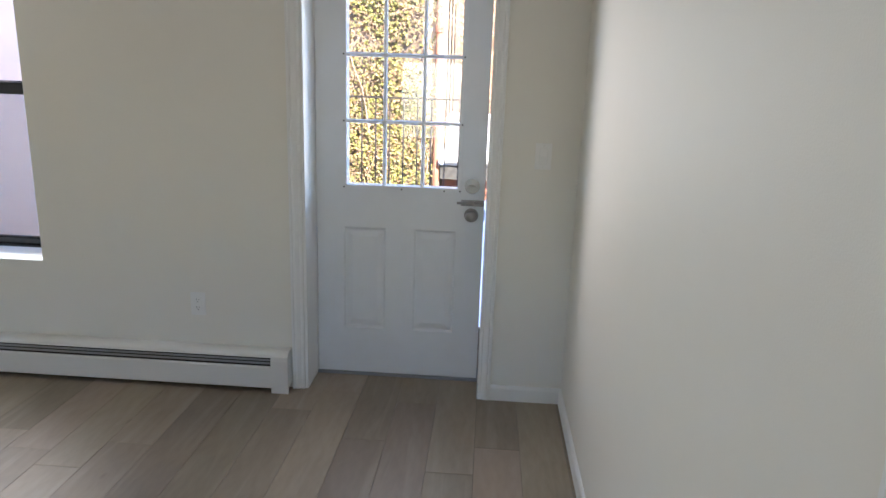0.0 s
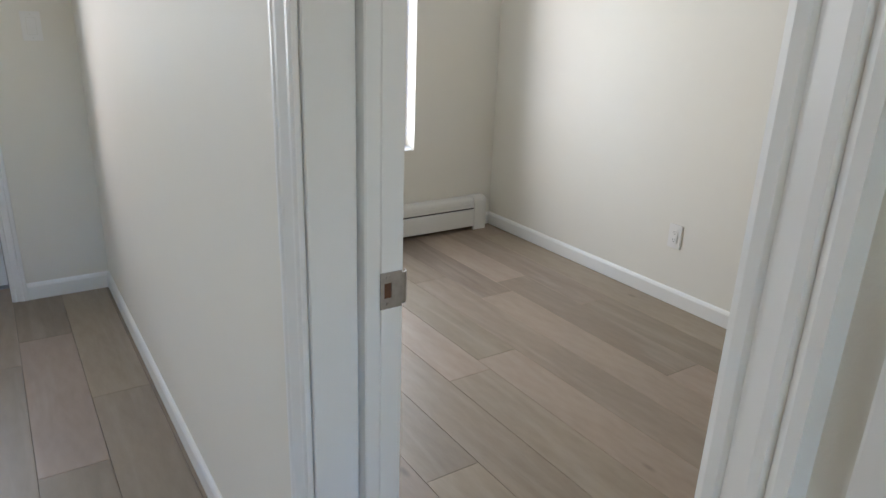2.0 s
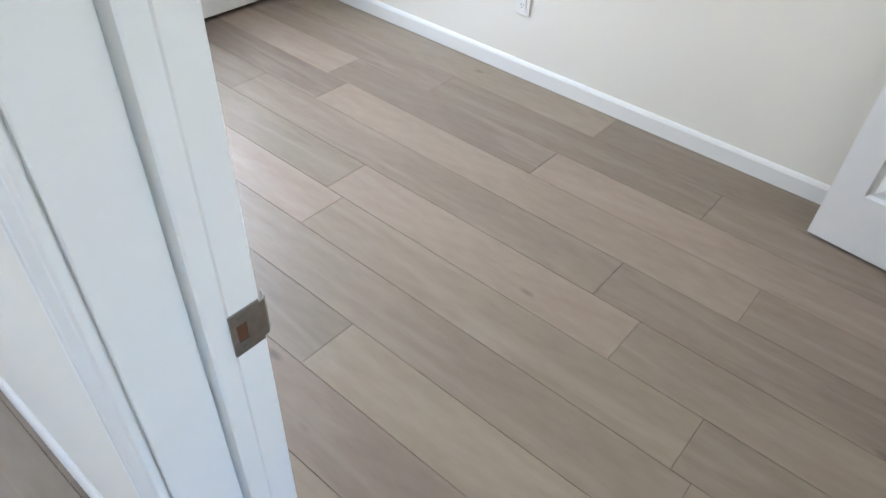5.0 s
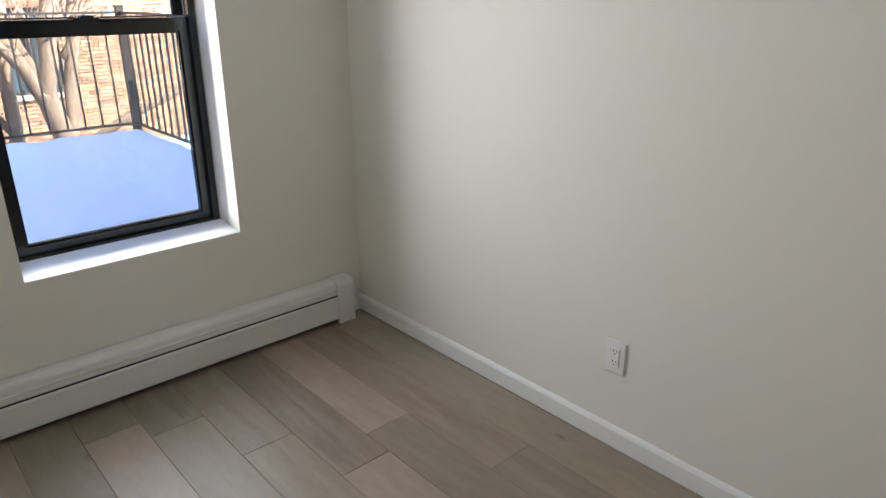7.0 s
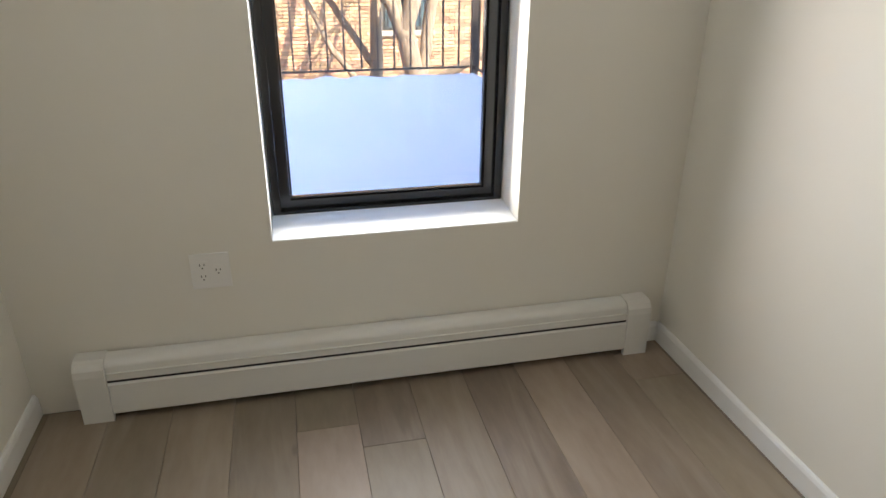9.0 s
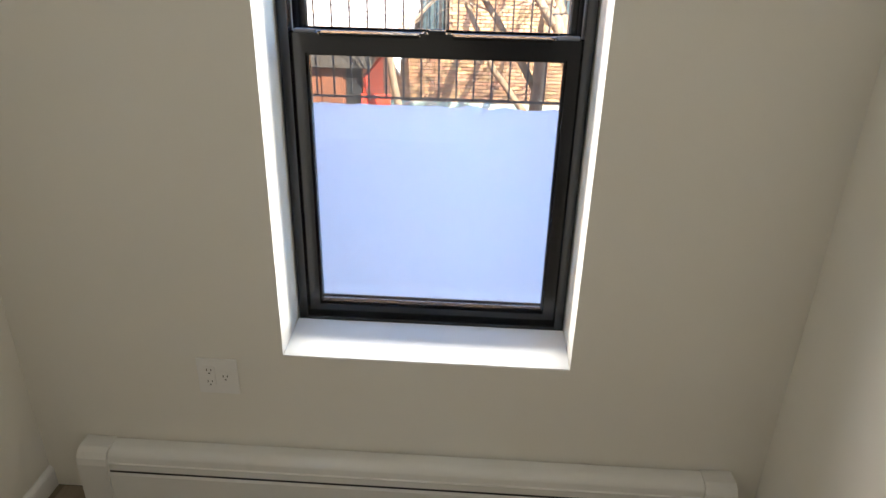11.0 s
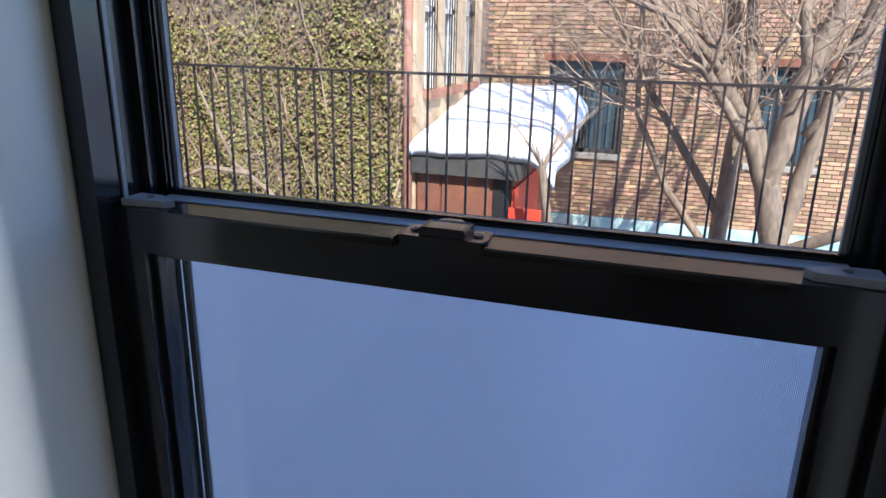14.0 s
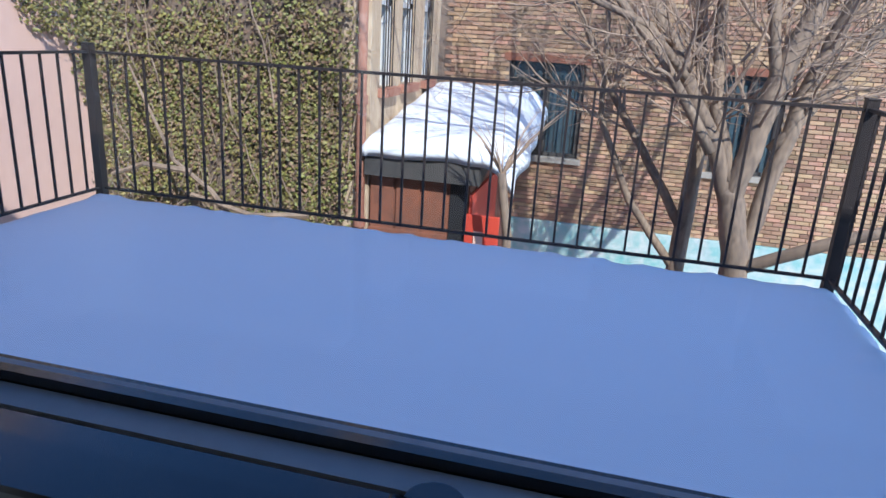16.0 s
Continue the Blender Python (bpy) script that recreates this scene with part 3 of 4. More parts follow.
# ---- double-hung windows ----
def sash_window(number, op, label):
    x0, x1, z0, z1 = op
    w = thing("window_" + str(number), label, "window", kind="structure")
    f0 = 0.180
    mid = z0 + 0.827
    # outer frame with jamb tracks
    part("window_frame", holed_wall("y", f0, 0.298, x0 + 0.004, x1 - 0.004, z0 + 0.004, z1 - 0.004, [(x0 + 0.03, x1 - 0.03, z0 + 0.03, z1 - 0.03)]), BLACKF, w)
    for side in (0, 1):
        s = x0 + 0.03 if side == 0 else x1 - 0.03
        d = 1 if side == 0 else -1
        bm = bmesh.new()
        a, b = sorted((s + d * 0.0005, s + d * 0.012))
        add_box(bm, a, b, 0.2465, 0.2595, mid + 0.03, z1 - 0.031)
        part("parting_bead", bm, BLACKF, w)
        a, b = sorted((s + d * 0.0005, s + d * 0.003))
        part("track_liner", box(a, b, 0.216, 0.222, mid + 0.03, z1 - 0.031), GASKET, w, "pale metal track liner")
    # sashes: lower one inside, upper one outside
    for nm, ya, yb, za, zb, rail_b, rail_t in (("lower_sash", 0.200, 0.244, z0 + 0.031, mid + 0.027, 0.03, 0.049), ("upper_sash", 0.262, 0.292, mid - 0.022, z1 - 0.031, 0.05, 0.05)):
        xa, xb = x0 + 0.031, x1 - 0.031
        st = 0.034 if nm == "lower_sash" else 0.021
        gx0, gx1, gz0, gz1 = xa + st, xb - st, za + rail_b, zb - rail_t
        bm = holed_wall("y", ya, yb, xa, xb, za, zb, [(gx0, gx1, gz0, gz1)])
        sash = part(nm, bm, BLACKF, w)
        part("glazing_bead", holed_wall("y", ya + 0.012, yb - 0.012, gx0 + 0.0005, gx1 - 0.0005, gz0 + 0.0005, gz1 - 0.0005, [(gx0 + 0.007, gx1 - 0.007, gz0 + 0.007, gz1 - 0.007)]), BLACKF if nm == "lower_sash" else GASKET, sash)
        if nm == "upper_sash":
            part("glazing_lip", holed_wall("y", ya + 0.004, ya + 0.0115, gx0 + 0.0005, gx1 - 0.0005, gz0 + 0.0005, gz1 - 0.0005, [(gx0 + 0.0025, gx1 - 0.0025, gz0 + 0.008, gz1 - 0.003)]), BLACKF, sash)
        g = part("pane", box(gx0 + 0.006, gx1 - 0.006, (ya + yb) / 2 - 0.003, (ya + yb) / 2 + 0.003, gz0 + 0.006, gz1 - 0.006), GLASS, sash, "clear window glass")
        g.visible_shadow = False
        if nm == "lower_sash":
            c = (x0 + x1) / 2
            for a, b in ((xa + 0.078, c - 0.041), (c + 0.046, xb - 0.078)):
                part("finger_rail", prism([(ya - 0.0005, zb - 0.006), (ya - 0.013, zb - 0.004), (ya - 0.014, zb + 0.002), (ya - 0.012, zb + 0.004), (ya + 0.021, zb + 0.005), (ya + 0.023, zb + 0.0005), (ya - 0.0005, zb + 0.0005)], "x", a, b), BLACKF, sash)
            for a, d in ((xa + 0.006, 1), (xb - 0.006, -1)):
                bm = prism([(a, ya + 0.006), (a + d * 0.052, ya + 0.010), (a + d * 0.058, ya + 0.020), (a + d * 0.030, ya + 0.036), (a, ya + 0.036)], "z", zb + 0.0005, zb + 0.008)
                latch = part("tilt_latch", bm, GASKET, sash, "small grey tilt latch")
                part("latch_screw", disc(a + d * 0.026, ya + 0.022, zb + 0.0085, 0.004, 0.0018, "z", 12), STEEL, latch)
            # cam lock: a black base, a bevelled cover and a screw at each end
            lock = part("sash_lock", prism([(c - 0.037, ya - 0.008), (c + 0.043, ya - 0.008), (c + 0.046, ya + 0.002), (c + 0.044, yb - 0.014), (c - 0.038, yb - 0.014)], "z", zb + 0.0005, zb + 0.007), BLACKF, sash)
            bm = bmesh.new()
            loops = [[bm.verts.new(q) for q in ((c - 0.018 + k, ya - 0.006 + k, h), (c + 0.026 - k, ya - 0.006 + k, h), (c + 0.026 - k, yb - 0.017 - k, h), (c - 0.018 + k, yb - 0.017 - k, h))] for k, h in ((0.0, zb + 0.0072), (0.0, zb + 0.014), (0.002, zb + 0.0155), (0.004, zb + 0.0145))]
            for p, q in zip(loops, loops[1:]):
                for k in range(4):
                    bm.faces.new((p[k], p[(k + 1) % 4], q[(k + 1) % 4], q[k]))
            bm.faces.new(loops[-1]), bm.faces.new(loops[0][::-1])
            bmesh.ops.recalc_face_normals(bm, faces=bm.faces)
            part("lock_cover", bm, BLACKF, lock)
            part("lock_cam", disc(c + 0.002, yb - 0.016, zb + 0.0105, 0.014, 0.006, "z", 20), BLACKF, lock)
            for dx in (-0.0275, 0.0345):
                screw = part("lock_screw", disc(c + dx, ya + 0.012, zb + 0.0082, 0.0048, 0.0022, "z", 16), STEEL, lock)
                cross = bmesh.new()
                add_box(cross, c + dx - 0.003, c + dx + 0.003, ya + 0.0114, ya + 0.0126, zb + 0.0093, zb + 0.0096)
                add_box(cross, c + dx - 0.0006, c + dx + 0.0006, ya + 0.009, ya + 0.015, zb + 0.0097, zb + 0.0099)
                part("cross_slot", cross, SLOTM, screw)
        else:
            # black ledge coloured grey to carry the sky's reflection
            part("glazing_ledge", prism([(ya - 0.014, gz0 - 0.012), (ya - 0.014, gz0 - 0.001), (ya + 0.003, gz0 + 0.001), (ya + 0.003, gz0 - 0.012)], "x", gx0 + 0.001, gx1 - 0.001), GASKET, sash, "sash ledge, its grey standing in for reflected sky")
    scr = part("screen_frame", holed_wall("y", 0.2985, 0.3055, x0 + 0.031, x1 - 0.031, z0 + 0.031, mid + 0.02, [(x0 + 0.040, x1 - 0.040, z0 + 0.040, mid + 0.011)]), BLACKF, w)
    g = part("insect_screen", box(x0 + 0.039, x1 - 0.039, 0.3015, 0.3025, z0 + 0.039, mid + 0.012), GAUZE, scr, "fine grey insect screen")
    g.visible_shadow = False
    return w


sash_window(1, WIN, "black double-hung sash window, closed, with insect screen")
sash_window(2, WINL, "black double-hung sash window in the living room")
for nm, op in (("a", WIN), ("b", WINL)):
    sill = [(0.001, op[2] + 0.0005), (0.178, op[2] + 0.0005), (0.178, op[2] + 0.020), (0.012, op[2] + 0.006), (0.001, op[2] + 0.004)]
    structure("trim_sill_" + nm, prism(sill, "x", op[0] + 0.001, op[1] - 0.001), TRIM, "white painted sloping window sill board", "sill")


# ---- outside door ----
def outside_door():
    d = thing("door_1", "white panelled outside door with nine-light glazing, closed", "door", kind="structure")
    x0, x1, z0, z1, y = -1.258, -0.4205, 0.016, 2.04, 0.198
    lx0, lx1, lz0, lz1 = -1.108, -0.551, 1.012, 1.945
    panels = [(-1.122, -0.909, 0.262, 0.800), (-0.765, -0.556, 0.262, 0.800)]
    slab = part("slab", holed_wall("y", y, y + 0.044, x0, x1, z0, z1, [(lx0 - 0.002, lx1 + 0.002, lz0 - 0.002, lz1 + 0.002), *panels]), DOORP, d)
    for a, b, c, e in panels:
        bm = bmesh.new()
        loops = []
        for ins, dy in ((0.0, 0.0), (0.010, 0.010), (0.022, 0.009), (0.046, 0.0015)):
            loops.append([bm.verts.new(p) for p in ((a + ins, y + dy, c + ins), (b - ins, y + dy, c + ins), (b - ins, y + dy, e - ins), (a + ins, y + dy, e - ins))])
        for p, q in zip(loops, loops[1:]):
            for k in range(4):
                bm.faces.new((p[k], p[(k + 1) % 4], q[(k + 1) % 4], q[k]))
        bm.faces.new(loops[-1])
        back = [bm.verts.new(p) for p in ((a, y + 0.04, c), (b, y + 0.04, c), (b, y + 0.04, e), (a, y + 0.04, e))]
        bm.faces.new(back[::-1])
        for k in range(4):
            bm.faces.new((back[k], back[(k + 1) % 4], loops[0][(k + 1) % 4], loops[0][k]))
        bmesh.ops.recalc_face_normals(bm, faces=bm.faces)
        part("raised_panel", bm, DOORP, slab)
    lite = part("glazing_frame", holed_wall("y", y - 0.012, y + 0.056, lx0 - 0.016, lx1 + 0.016, lz0 - 0.018, lz1 + 0.018, [(lx0 + 0.004, lx1 - 0.004, lz0 + 0.004, lz1 - 0.004)]), DOORP, d)
    xs = [lx0 + 0.004, -0.918, -0.730, lx1 - 0.004]
    zs = [lz0 + 0.004, 1.326, 1.637, lz1 - 0.004]
    for xm in xs[1:3]:
        part("muntin", prism([(xm - 0.009, y + 0.0), (xm - 0.004, y - 0.008), (xm + 0.004, y - 0.008), (xm + 0.009, y + 0.0), (xm + 0.009, y + 0.012), (xm - 0.009, y + 0.012)], "z", zs[0], zs[3]), DOORP, lite)
    for zm in zs[1:3]:
        part("muntin", prism([(y + 0.001, zm - 0.009), (y - 0.0085, zm - 0.004), (y - 0.0085, zm + 0.004), (y + 0.001, zm + 0.009), (y + 0.0115, zm + 0.009), (y + 0.0115, zm - 0.009)], "x", xs[0], xs[3]), DOORP, lite)
    for i in range(3):
        for j in range(3):
            g = part("pane", box(xs[i] + 0.001, xs[i + 1] - 0.001, y + 0.0135, y + 0.0175, zs[j] + 0.001, zs[j + 1] - 0.001), GLASS, lite, "clear glass pane")
            g.visible_shadow = False
    for z in (lz0 - 0.008, 1.326, 1.637):
        for x in (lx0 - 0.009, lx1 + 0.009):
            part("screw_hole", disc(x, y - 0.0125, z, 0.004, 0.002, "y", 10), SLOTM, lite)
    for x in (-0.83, -0.62):
        part("screw_hole", disc(x, y - 0.0125, lz0 - 0.010, 0.004, 0.002, "y", 10), SLOTM, lite)
    bolt = part("deadbolt", disc(-0.483, y - 0.009, 1.033, 0.033, 0.018, "y", 32, -0.12), STEEL, d, "nickel deadbolt rose")
    part("thumb_turn", box(-0.500, -0.466, y - 0.034, y - 0.018, 1.028, 1.038, 0.003), STEEL, bolt)
    rose = part("knob_rose", disc(-0.483, y - 0.006, 0.888, 0.032, 0.012, "y", 32, -0.1), STEEL, d, "nickel door knob rose")
    bm = bmesh.new()
    bmesh.ops.create_uvsphere(bm, u_segments=24, v_segments=14, radius=0.027)
    bmesh.ops.transform(bm, matrix=Matrix.Translation((-0.483, y - 0.05, 0.888)) @ Matrix.Diagonal((1, 0.75, 1, 1)), verts=bm.verts)
    add_tube(bm, [(-0.483, y - 0.012, 0.888), (-0.483, y - 0.04, 0.888)], [0.012, 0.014], 14)
    part("door_knob", bm, STEEL, rose, "round nickel knob", True)
    slide = part("slide_bolt", box(-0.535, -0.424, y - 0.006, y - 0.001, 0.932, 0.962, 0.001), STEEL, d, "nickel slide bolt")
    part("bolt_rod", add_tube(bmesh.new(), [(-0.555, y - 0.013, 0.947), (-0.422, y - 0.013, 0.947)], [0.0065, 0.0065], 10), STEEL, slide)
    for x in (-0.52, -0.475, -0.437):
        part("bolt_guide", box(x - 0.007, x + 0.007, y - 0.022, y - 0.006, 0.936, 0.958, 0.002), STEEL, slide)
    part("strike_edge", box(-0.4195, -0.4165, y - 0.012, y + 0.02, 0.865, 0.912), SLOTM, d)
    for z in (0.22, 1.02, 1.82):
        part("hinge", add_tube(bmesh.new(), [(-1.2605, y - 0.006, z - 0.05), (-1.2605, y - 0.006, z + 0.05)], [0.006, 0.006], 10), TRIM, d)
    return d


outside_door()


# ---- closet door leaf ----
def closet_leaf():
    """Six-panel leaf, hinged at its origin, lying along +x, faces to y."""
    d = thing("door_2", "white six-panel closet door standing wide open", "door", kind="structure")
    w, h, t = 0.757, 2.02, 0.035
    cols = [(0.10, 0.335), (0.422, 0.657)]
    rows = [(0.22, 0.80), (0.96, 1.54), (1.66, 1.90)]
    holes = [(a, b, c, e) for a, b in cols for c, e in rows]
    part("slab", holed_wall("y", -t / 2, t / 2, 0, w, 0.012, h, holes), DOORP, d)
    for a, b, c, e in holes:
        bm = bmesh.new()
        for s in (-1, 1):
            loops = []
            for ins, dy in ((0.0, t / 2), (0.010, t / 2 - 0.008), (0.02, t / 2 - 0.008), (0.04, t / 2 - 0.002)):
                loops.append([bm.verts.new(p) for p in ((a + ins, s * dy, c + ins), (b - ins, s * dy, c + ins), (b - ins, s * dy, e - ins), (a + ins, s * dy, e - ins))])
            for p, q in zip(loops, loops[1:]):
                for k in range(4):
                    bm.faces.new((p[k], p[(k + 1) % 4], q[(k + 1) % 4], q[k]))
            bm.faces.new(loops[-1])
        bmesh.ops.recalc_face_normals(bm, faces=bm.faces)
        part("raised_panel", bm, DOORP, d)
    for s in (-1, 1):
        bm = bmesh.new()
        bmesh.ops.create_uvsphere(bm, u_segments=18, v_segments=10, radius=0.026)
        bmesh.ops.transform(bm, matrix=Matrix.Translation((w - 0.06, s * 0.062, 0.92)), verts=bm.verts)
        add_tube(bm, [(w - 0.06, s * 0.0176, 0.92), (w - 0.06, s * 0.045, 0.92)], [0.014, 0.012], 12)
        part("door_knob", bm, STEEL, d, "round nickel knob", True)
    return d


closet_leaf().matrix_world = pose(2.043, SOUTH_B - 0.022, 0, 0, 0, 84.5)


# ---- terrace ----
SN = 0.252
bm = bmesh.new()
NX, NY = 90, 70
grid = []
for i in range(NX + 1):
    x = -2.55 + 5.42 * i / NX
    col = []
    for j in range(NY + 1):
        y = WALL_T + 0.002 + (4.43 - WALL_T) * j / NY
        edge = min(x + 2.55, 2.87 - x, 4.43 - y) / 0.16
        drop = 0.10 * max(0, 1 - edge) ** 2
        rough = 0.012 * noise.noise((x * 0.9, y * 0.9, 0)) + 0.004 * noise.noise((x * 5, y * 5, 3))
        rough += (0.045 * max(0, noise.noise((x * 6, y * 6, 9))) if edge < 1.6 and (x > 2.3 or y > 4.1) else 0)
        col.append(bm.verts.new((x, y, SN + rough - drop)))
    grid.append(col)
for i in range(NX):
    for j in range(NY):
        bm.faces.new((grid[i][j], grid[i + 1][j], grid[i + 1][j + 1], grid[i][j + 1]))
tagged(part("snow_cover", bm, SNOW, smooth=True), "smooth shaded snow cover on the roof terrace", "snow", kind="stuff")
structure("terrace_deck", box(-2.56, 2.88, WALL_T + 0.001, 4.45, -2.99, 0.12), FACADE, "rear extension carrying the roof terrace", "terrace")

RX0, RX1, RY = -2.42, 2.765, 4.343
rail = thing("terrace_railing", "black iron railing with thin square balusters round the terrace", "railing", at=(0, 0, 0.25))


def bar(name, x0, x1, y0, y1, z0, z1):
    return part(name, box(x0, x1, y0, y1, z0 - 0.25, z1 - 0.25, 0.0), IRON, rail)


for x in (RX0, RX1):
    post = bar("post", x - 0.032, x + 0.032, RY - 0.032, RY + 0.032, 0.121, 1.375)
    part("post_cap", box(x - 0.036, x + 0.036, RY - 0.036, RY + 0.036, 1.1252, 1.137, 0.003), IRON, post)
    bar("post", x - 0.025, x + 0.025, 0.44, 0.49, 0.121, 1.36)
    bar("top_rail", x - 0.019, x + 0.019, 0.491, RY - 0.033, 1.312, 1.332)
    bar("bottom_rail", x - 0.013, x + 0.013, 0.491, RY - 0.033, 0.296, 0.314)
bar("top_rail", RX0 + 0.033, RX1 - 0.033, RY - 0.019, RY + 0.019, 1.312, 1.332)
bar("bottom_rail", RX0 + 0.033, RX1 - 0.033, RY - 0.013, RY + 0.013, 0.296, 0.314)
bal = bpy.data.meshes.new("baluster")
b2 = box(-0.0075, 0.0075, -0.0075, 0.0075, 0.3145 - 0.25, 1.3115 - 0.25)
b2.to_mesh(bal), b2.free()
bal.materials.append(IRON)


def baluster(x, y):
    o = new("baluster", bal)
    o.parent, o.location = rail, (x, y, 0)


N = 34
for k in range(1, N):
    baluster(RX0 + (RX1 - RX0) * k / N, RY)
for k in range(1, 26):
    for x in (RX0, RX1):
        baluster(x, RY - 0.151 * k)


# ---- back yards ----
structure("ground", box(-300, 300, WALL_T, 600, -3.2, -3.0), GROUND, "snowy yard ground with bare earth patches", "ground")
BY = 9.4
house = thing("brick_building", "sunlit old brick rear building with white arched windows", "building", at=(2.5, BY, -3))


def hpart(name, bm, mat, parent=None, label=""):
    """A part of the brick building, given in world places."""
    bmesh.ops.translate(bm, vec=(-2.5, -BY, 3), verts=bm.verts)
    return part(name, bm, mat, parent or house, label)


ARCH = [(-0.14, 0.93), (2.62, 3.69)]
LOWW = [(-0.09, 0.93), (2.62, 3.42)]
HOLES = [(a, b, 2.33, 4.14) for a, b in ARCH] + [(a, b, 0.05, 1.30) for a, b in LOWW]
hpart("wall", holed_wall("y", BY + 0.012, BY + 0.3, -1.1, 9.0, -3, 6.5, HOLES), MORTAR)
hpart("painted_plinth", box(-1.1, 9.0, BY - 0.05, BY + 0.010, -2.99, -0.86, 0.01), TEAL, None, "patchy teal and white painted base course")
hpart("parapet", box(-1.15, 9.05, BY - 0.06, BY + 0.32, 6.51, 6.7, 0.02), STONE)


def arch_window(a, b):
    z0, zs, c, r = 2.33, 3.605, (a + b) / 2, (b - a) / 2
    top = [(c + r * math.cos(k * math.pi / 16), zs + r * math.sin(k * math.pi / 16)) for k in range(17)]
    pane = hpart("window", prism([(a, z0), (b, z0), *top], "y", BY + 0.09, BY + 0.12), PANEW)
    bm = bmesh.new()
    for x0, x1, q0, q1 in ((a, a + 0.055, z0, zs), (b - 0.055, b, z0, zs), (c - 0.045, c + 0.045, z0, zs), (a, b, z0, z0 + 0.06), (a, b, zs - 0.05, zs + 0.03), (a, b, z0 + 0.42, z0 + 0.48)):
        add_box(bm, x0, x1, BY + 0.045, BY + 0.09, q0, q1)
    for q in (z0 + 0.24, z0 + 0.72, z0 + 0.98):
        add_box(bm, a, b, BY + 0.06, BY + 0.09, q - 0.012, q + 0.012)
    for k in range(16):
        (xa, za), (xb, zb) = top[k], top[k + 1]
        f = 1 - 0.065 / r
        q = [(xa, za), (xb, zb), (c + (xb - c) * f, zs + (zb - zs) * f), (c + (xa - c) * f, zs + (za - zs) * f)]
        lo = [bm.verts.new((u, BY + 0.045, v)) for u, v in q]
        hi = [bm.verts.new((u, BY + 0.09, v)) for u, v in q]
        bm.faces.new(lo), bm.faces.new(hi[::-1])
        for m2 in range(4):
            bm.faces.new((lo[m2], lo[(m2 + 1) % 4], hi[(m2 + 1) % 4], hi[m2]))
    for ang in (45, 90, 135):
        u = Vector((math.cos(radians(ang)), 0, math.sin(radians(ang))))
        add_tube(bm, [(c, BY + 0.075, zs + 0.03), (c + u.x * (r - 0.03), BY + 0.075, zs + u.z * (r - 0.03))], [0.013, 0.013], 4)
    bmesh.ops.recalc_face_normals(bm, faces=bm.faces)
    hpart("frame", bm, WHITEW, pane, "white painted sash frame")
    hpart("sill", box(a - 0.07, b + 0.07, BY - 0.06, BY + 0.09, z0 - 0.09, z0 - 0.001, 0.008), STONE, pane)
    # corners of masonry that round the head
    for sgn, cx in ((-1, a), (1, b)):
        pts = [(cx, zs)] + [p for p in (top[::-1] if sgn < 0 else top) if (p[0] - c) * sgn >= -1e-6] + [(cx, 4.14)]
        pts = [(cx, 4.14)] + [(c + sgn * r * math.cos(k * math.pi / 16), zs + r * math.sin(k * math.pi / 16)) for k in range(9)]
        hpart("arch_spandrel", prism(pts, "y", BY + 0.002, BY + 0.3), BRICKI, pane)
    bm = bmesh.new()
    for k in range(26):
        for ring in (0, 1):
            t0, t1 = math.pi * (k + 0.06) / 26, math.pi * (k + 0.94) / 26
            r0, r1 = r + 0.005 + ring * 0.11, r + 0.105 + ring * 0.11
            q = [(r0, t0), (r1, t0), (r1, t1), (r0, t1)]
            lo = [bm.verts.new((c + rr * math.cos(tt), BY - 0.012, zs + rr * math.sin(tt))) for rr, tt in q]
            hi = [bm.verts.new((c + rr * math.cos(tt), BY + 0.011, zs + rr * math.sin(tt))) for rr, tt in q]
            bm.faces.new(lo)
            for m2 in range(4):
                bm.faces.new((lo[m2], hi[m2], hi[(m2 + 1) % 4], lo[(m2 + 1) % 4]))
    bmesh.ops.recalc_face_normals(bm, faces=bm.faces)
    tagged(hpart("arch_bricks", bm, BRICKI, pane), kind="stuff")


def low_window(a, b):
    z0, z1, c = 0.05, 1.30, (a + b) / 2
    pane = hpart("window", box(a, b, BY + 0.10, BY + 0.13, z0, z1), PANEW)
    bm = bmesh.new()
    for x0, x1, q0, q1 in ((a, a + 0.06, z0, z1), (b - 0.06, b, z0, z1), (c - 0.035, c + 0.035, z0, z1), (a + 0.06, b - 0.06, z1 - 0.28, z1 - 0.22), (a + 0.06, b - 0.06, z0, z0 + 0.05)):
        add_box(bm, x0, x1, BY + 0.05, BY + 0.0995, q0, q1)
    hpart("frame", bm, ROOFE, pane, "weathered dark frame")
    for k in range(1, 9):
        x = a + (b - a) * k / 9
        hpart("security_bar", box(x - 0.007, x + 0.007, BY - 0.03, BY - 0.016, z0 + 0.03, z1 - 0.03), IRON, pane)
    hpart("sill", box(a - 0.06, b + 0.06, BY - 0.05, BY + 0.10, z0 - 0.08, z0 - 0.001, 0.008), STONE, pane)
    hpart("lintel", box(a - 0.08, b + 0.08, BY - 0.02, BY + 0.0115, z1 + 0.001, z1 + 0.10), RUSTD, pane)


for a, b in ARCH:
    arch_window(a, b)
for a, b in LOWW:
    low_window(a, b)

# the bay wall, which comes forward from the brick building on its side
BX = -1.1
bay = thing("bay_house", "weathered beige rear bay with tall barred windows", "house", at=(BX, 8.0, -3))


def bpart(name, bm, mat, parent=None, label=""):
    bmesh.ops.translate(bm, vec=(-BX, -8.0, 3), verts=bm.verts)
    return part(name, bm, mat, parent or bay, label)


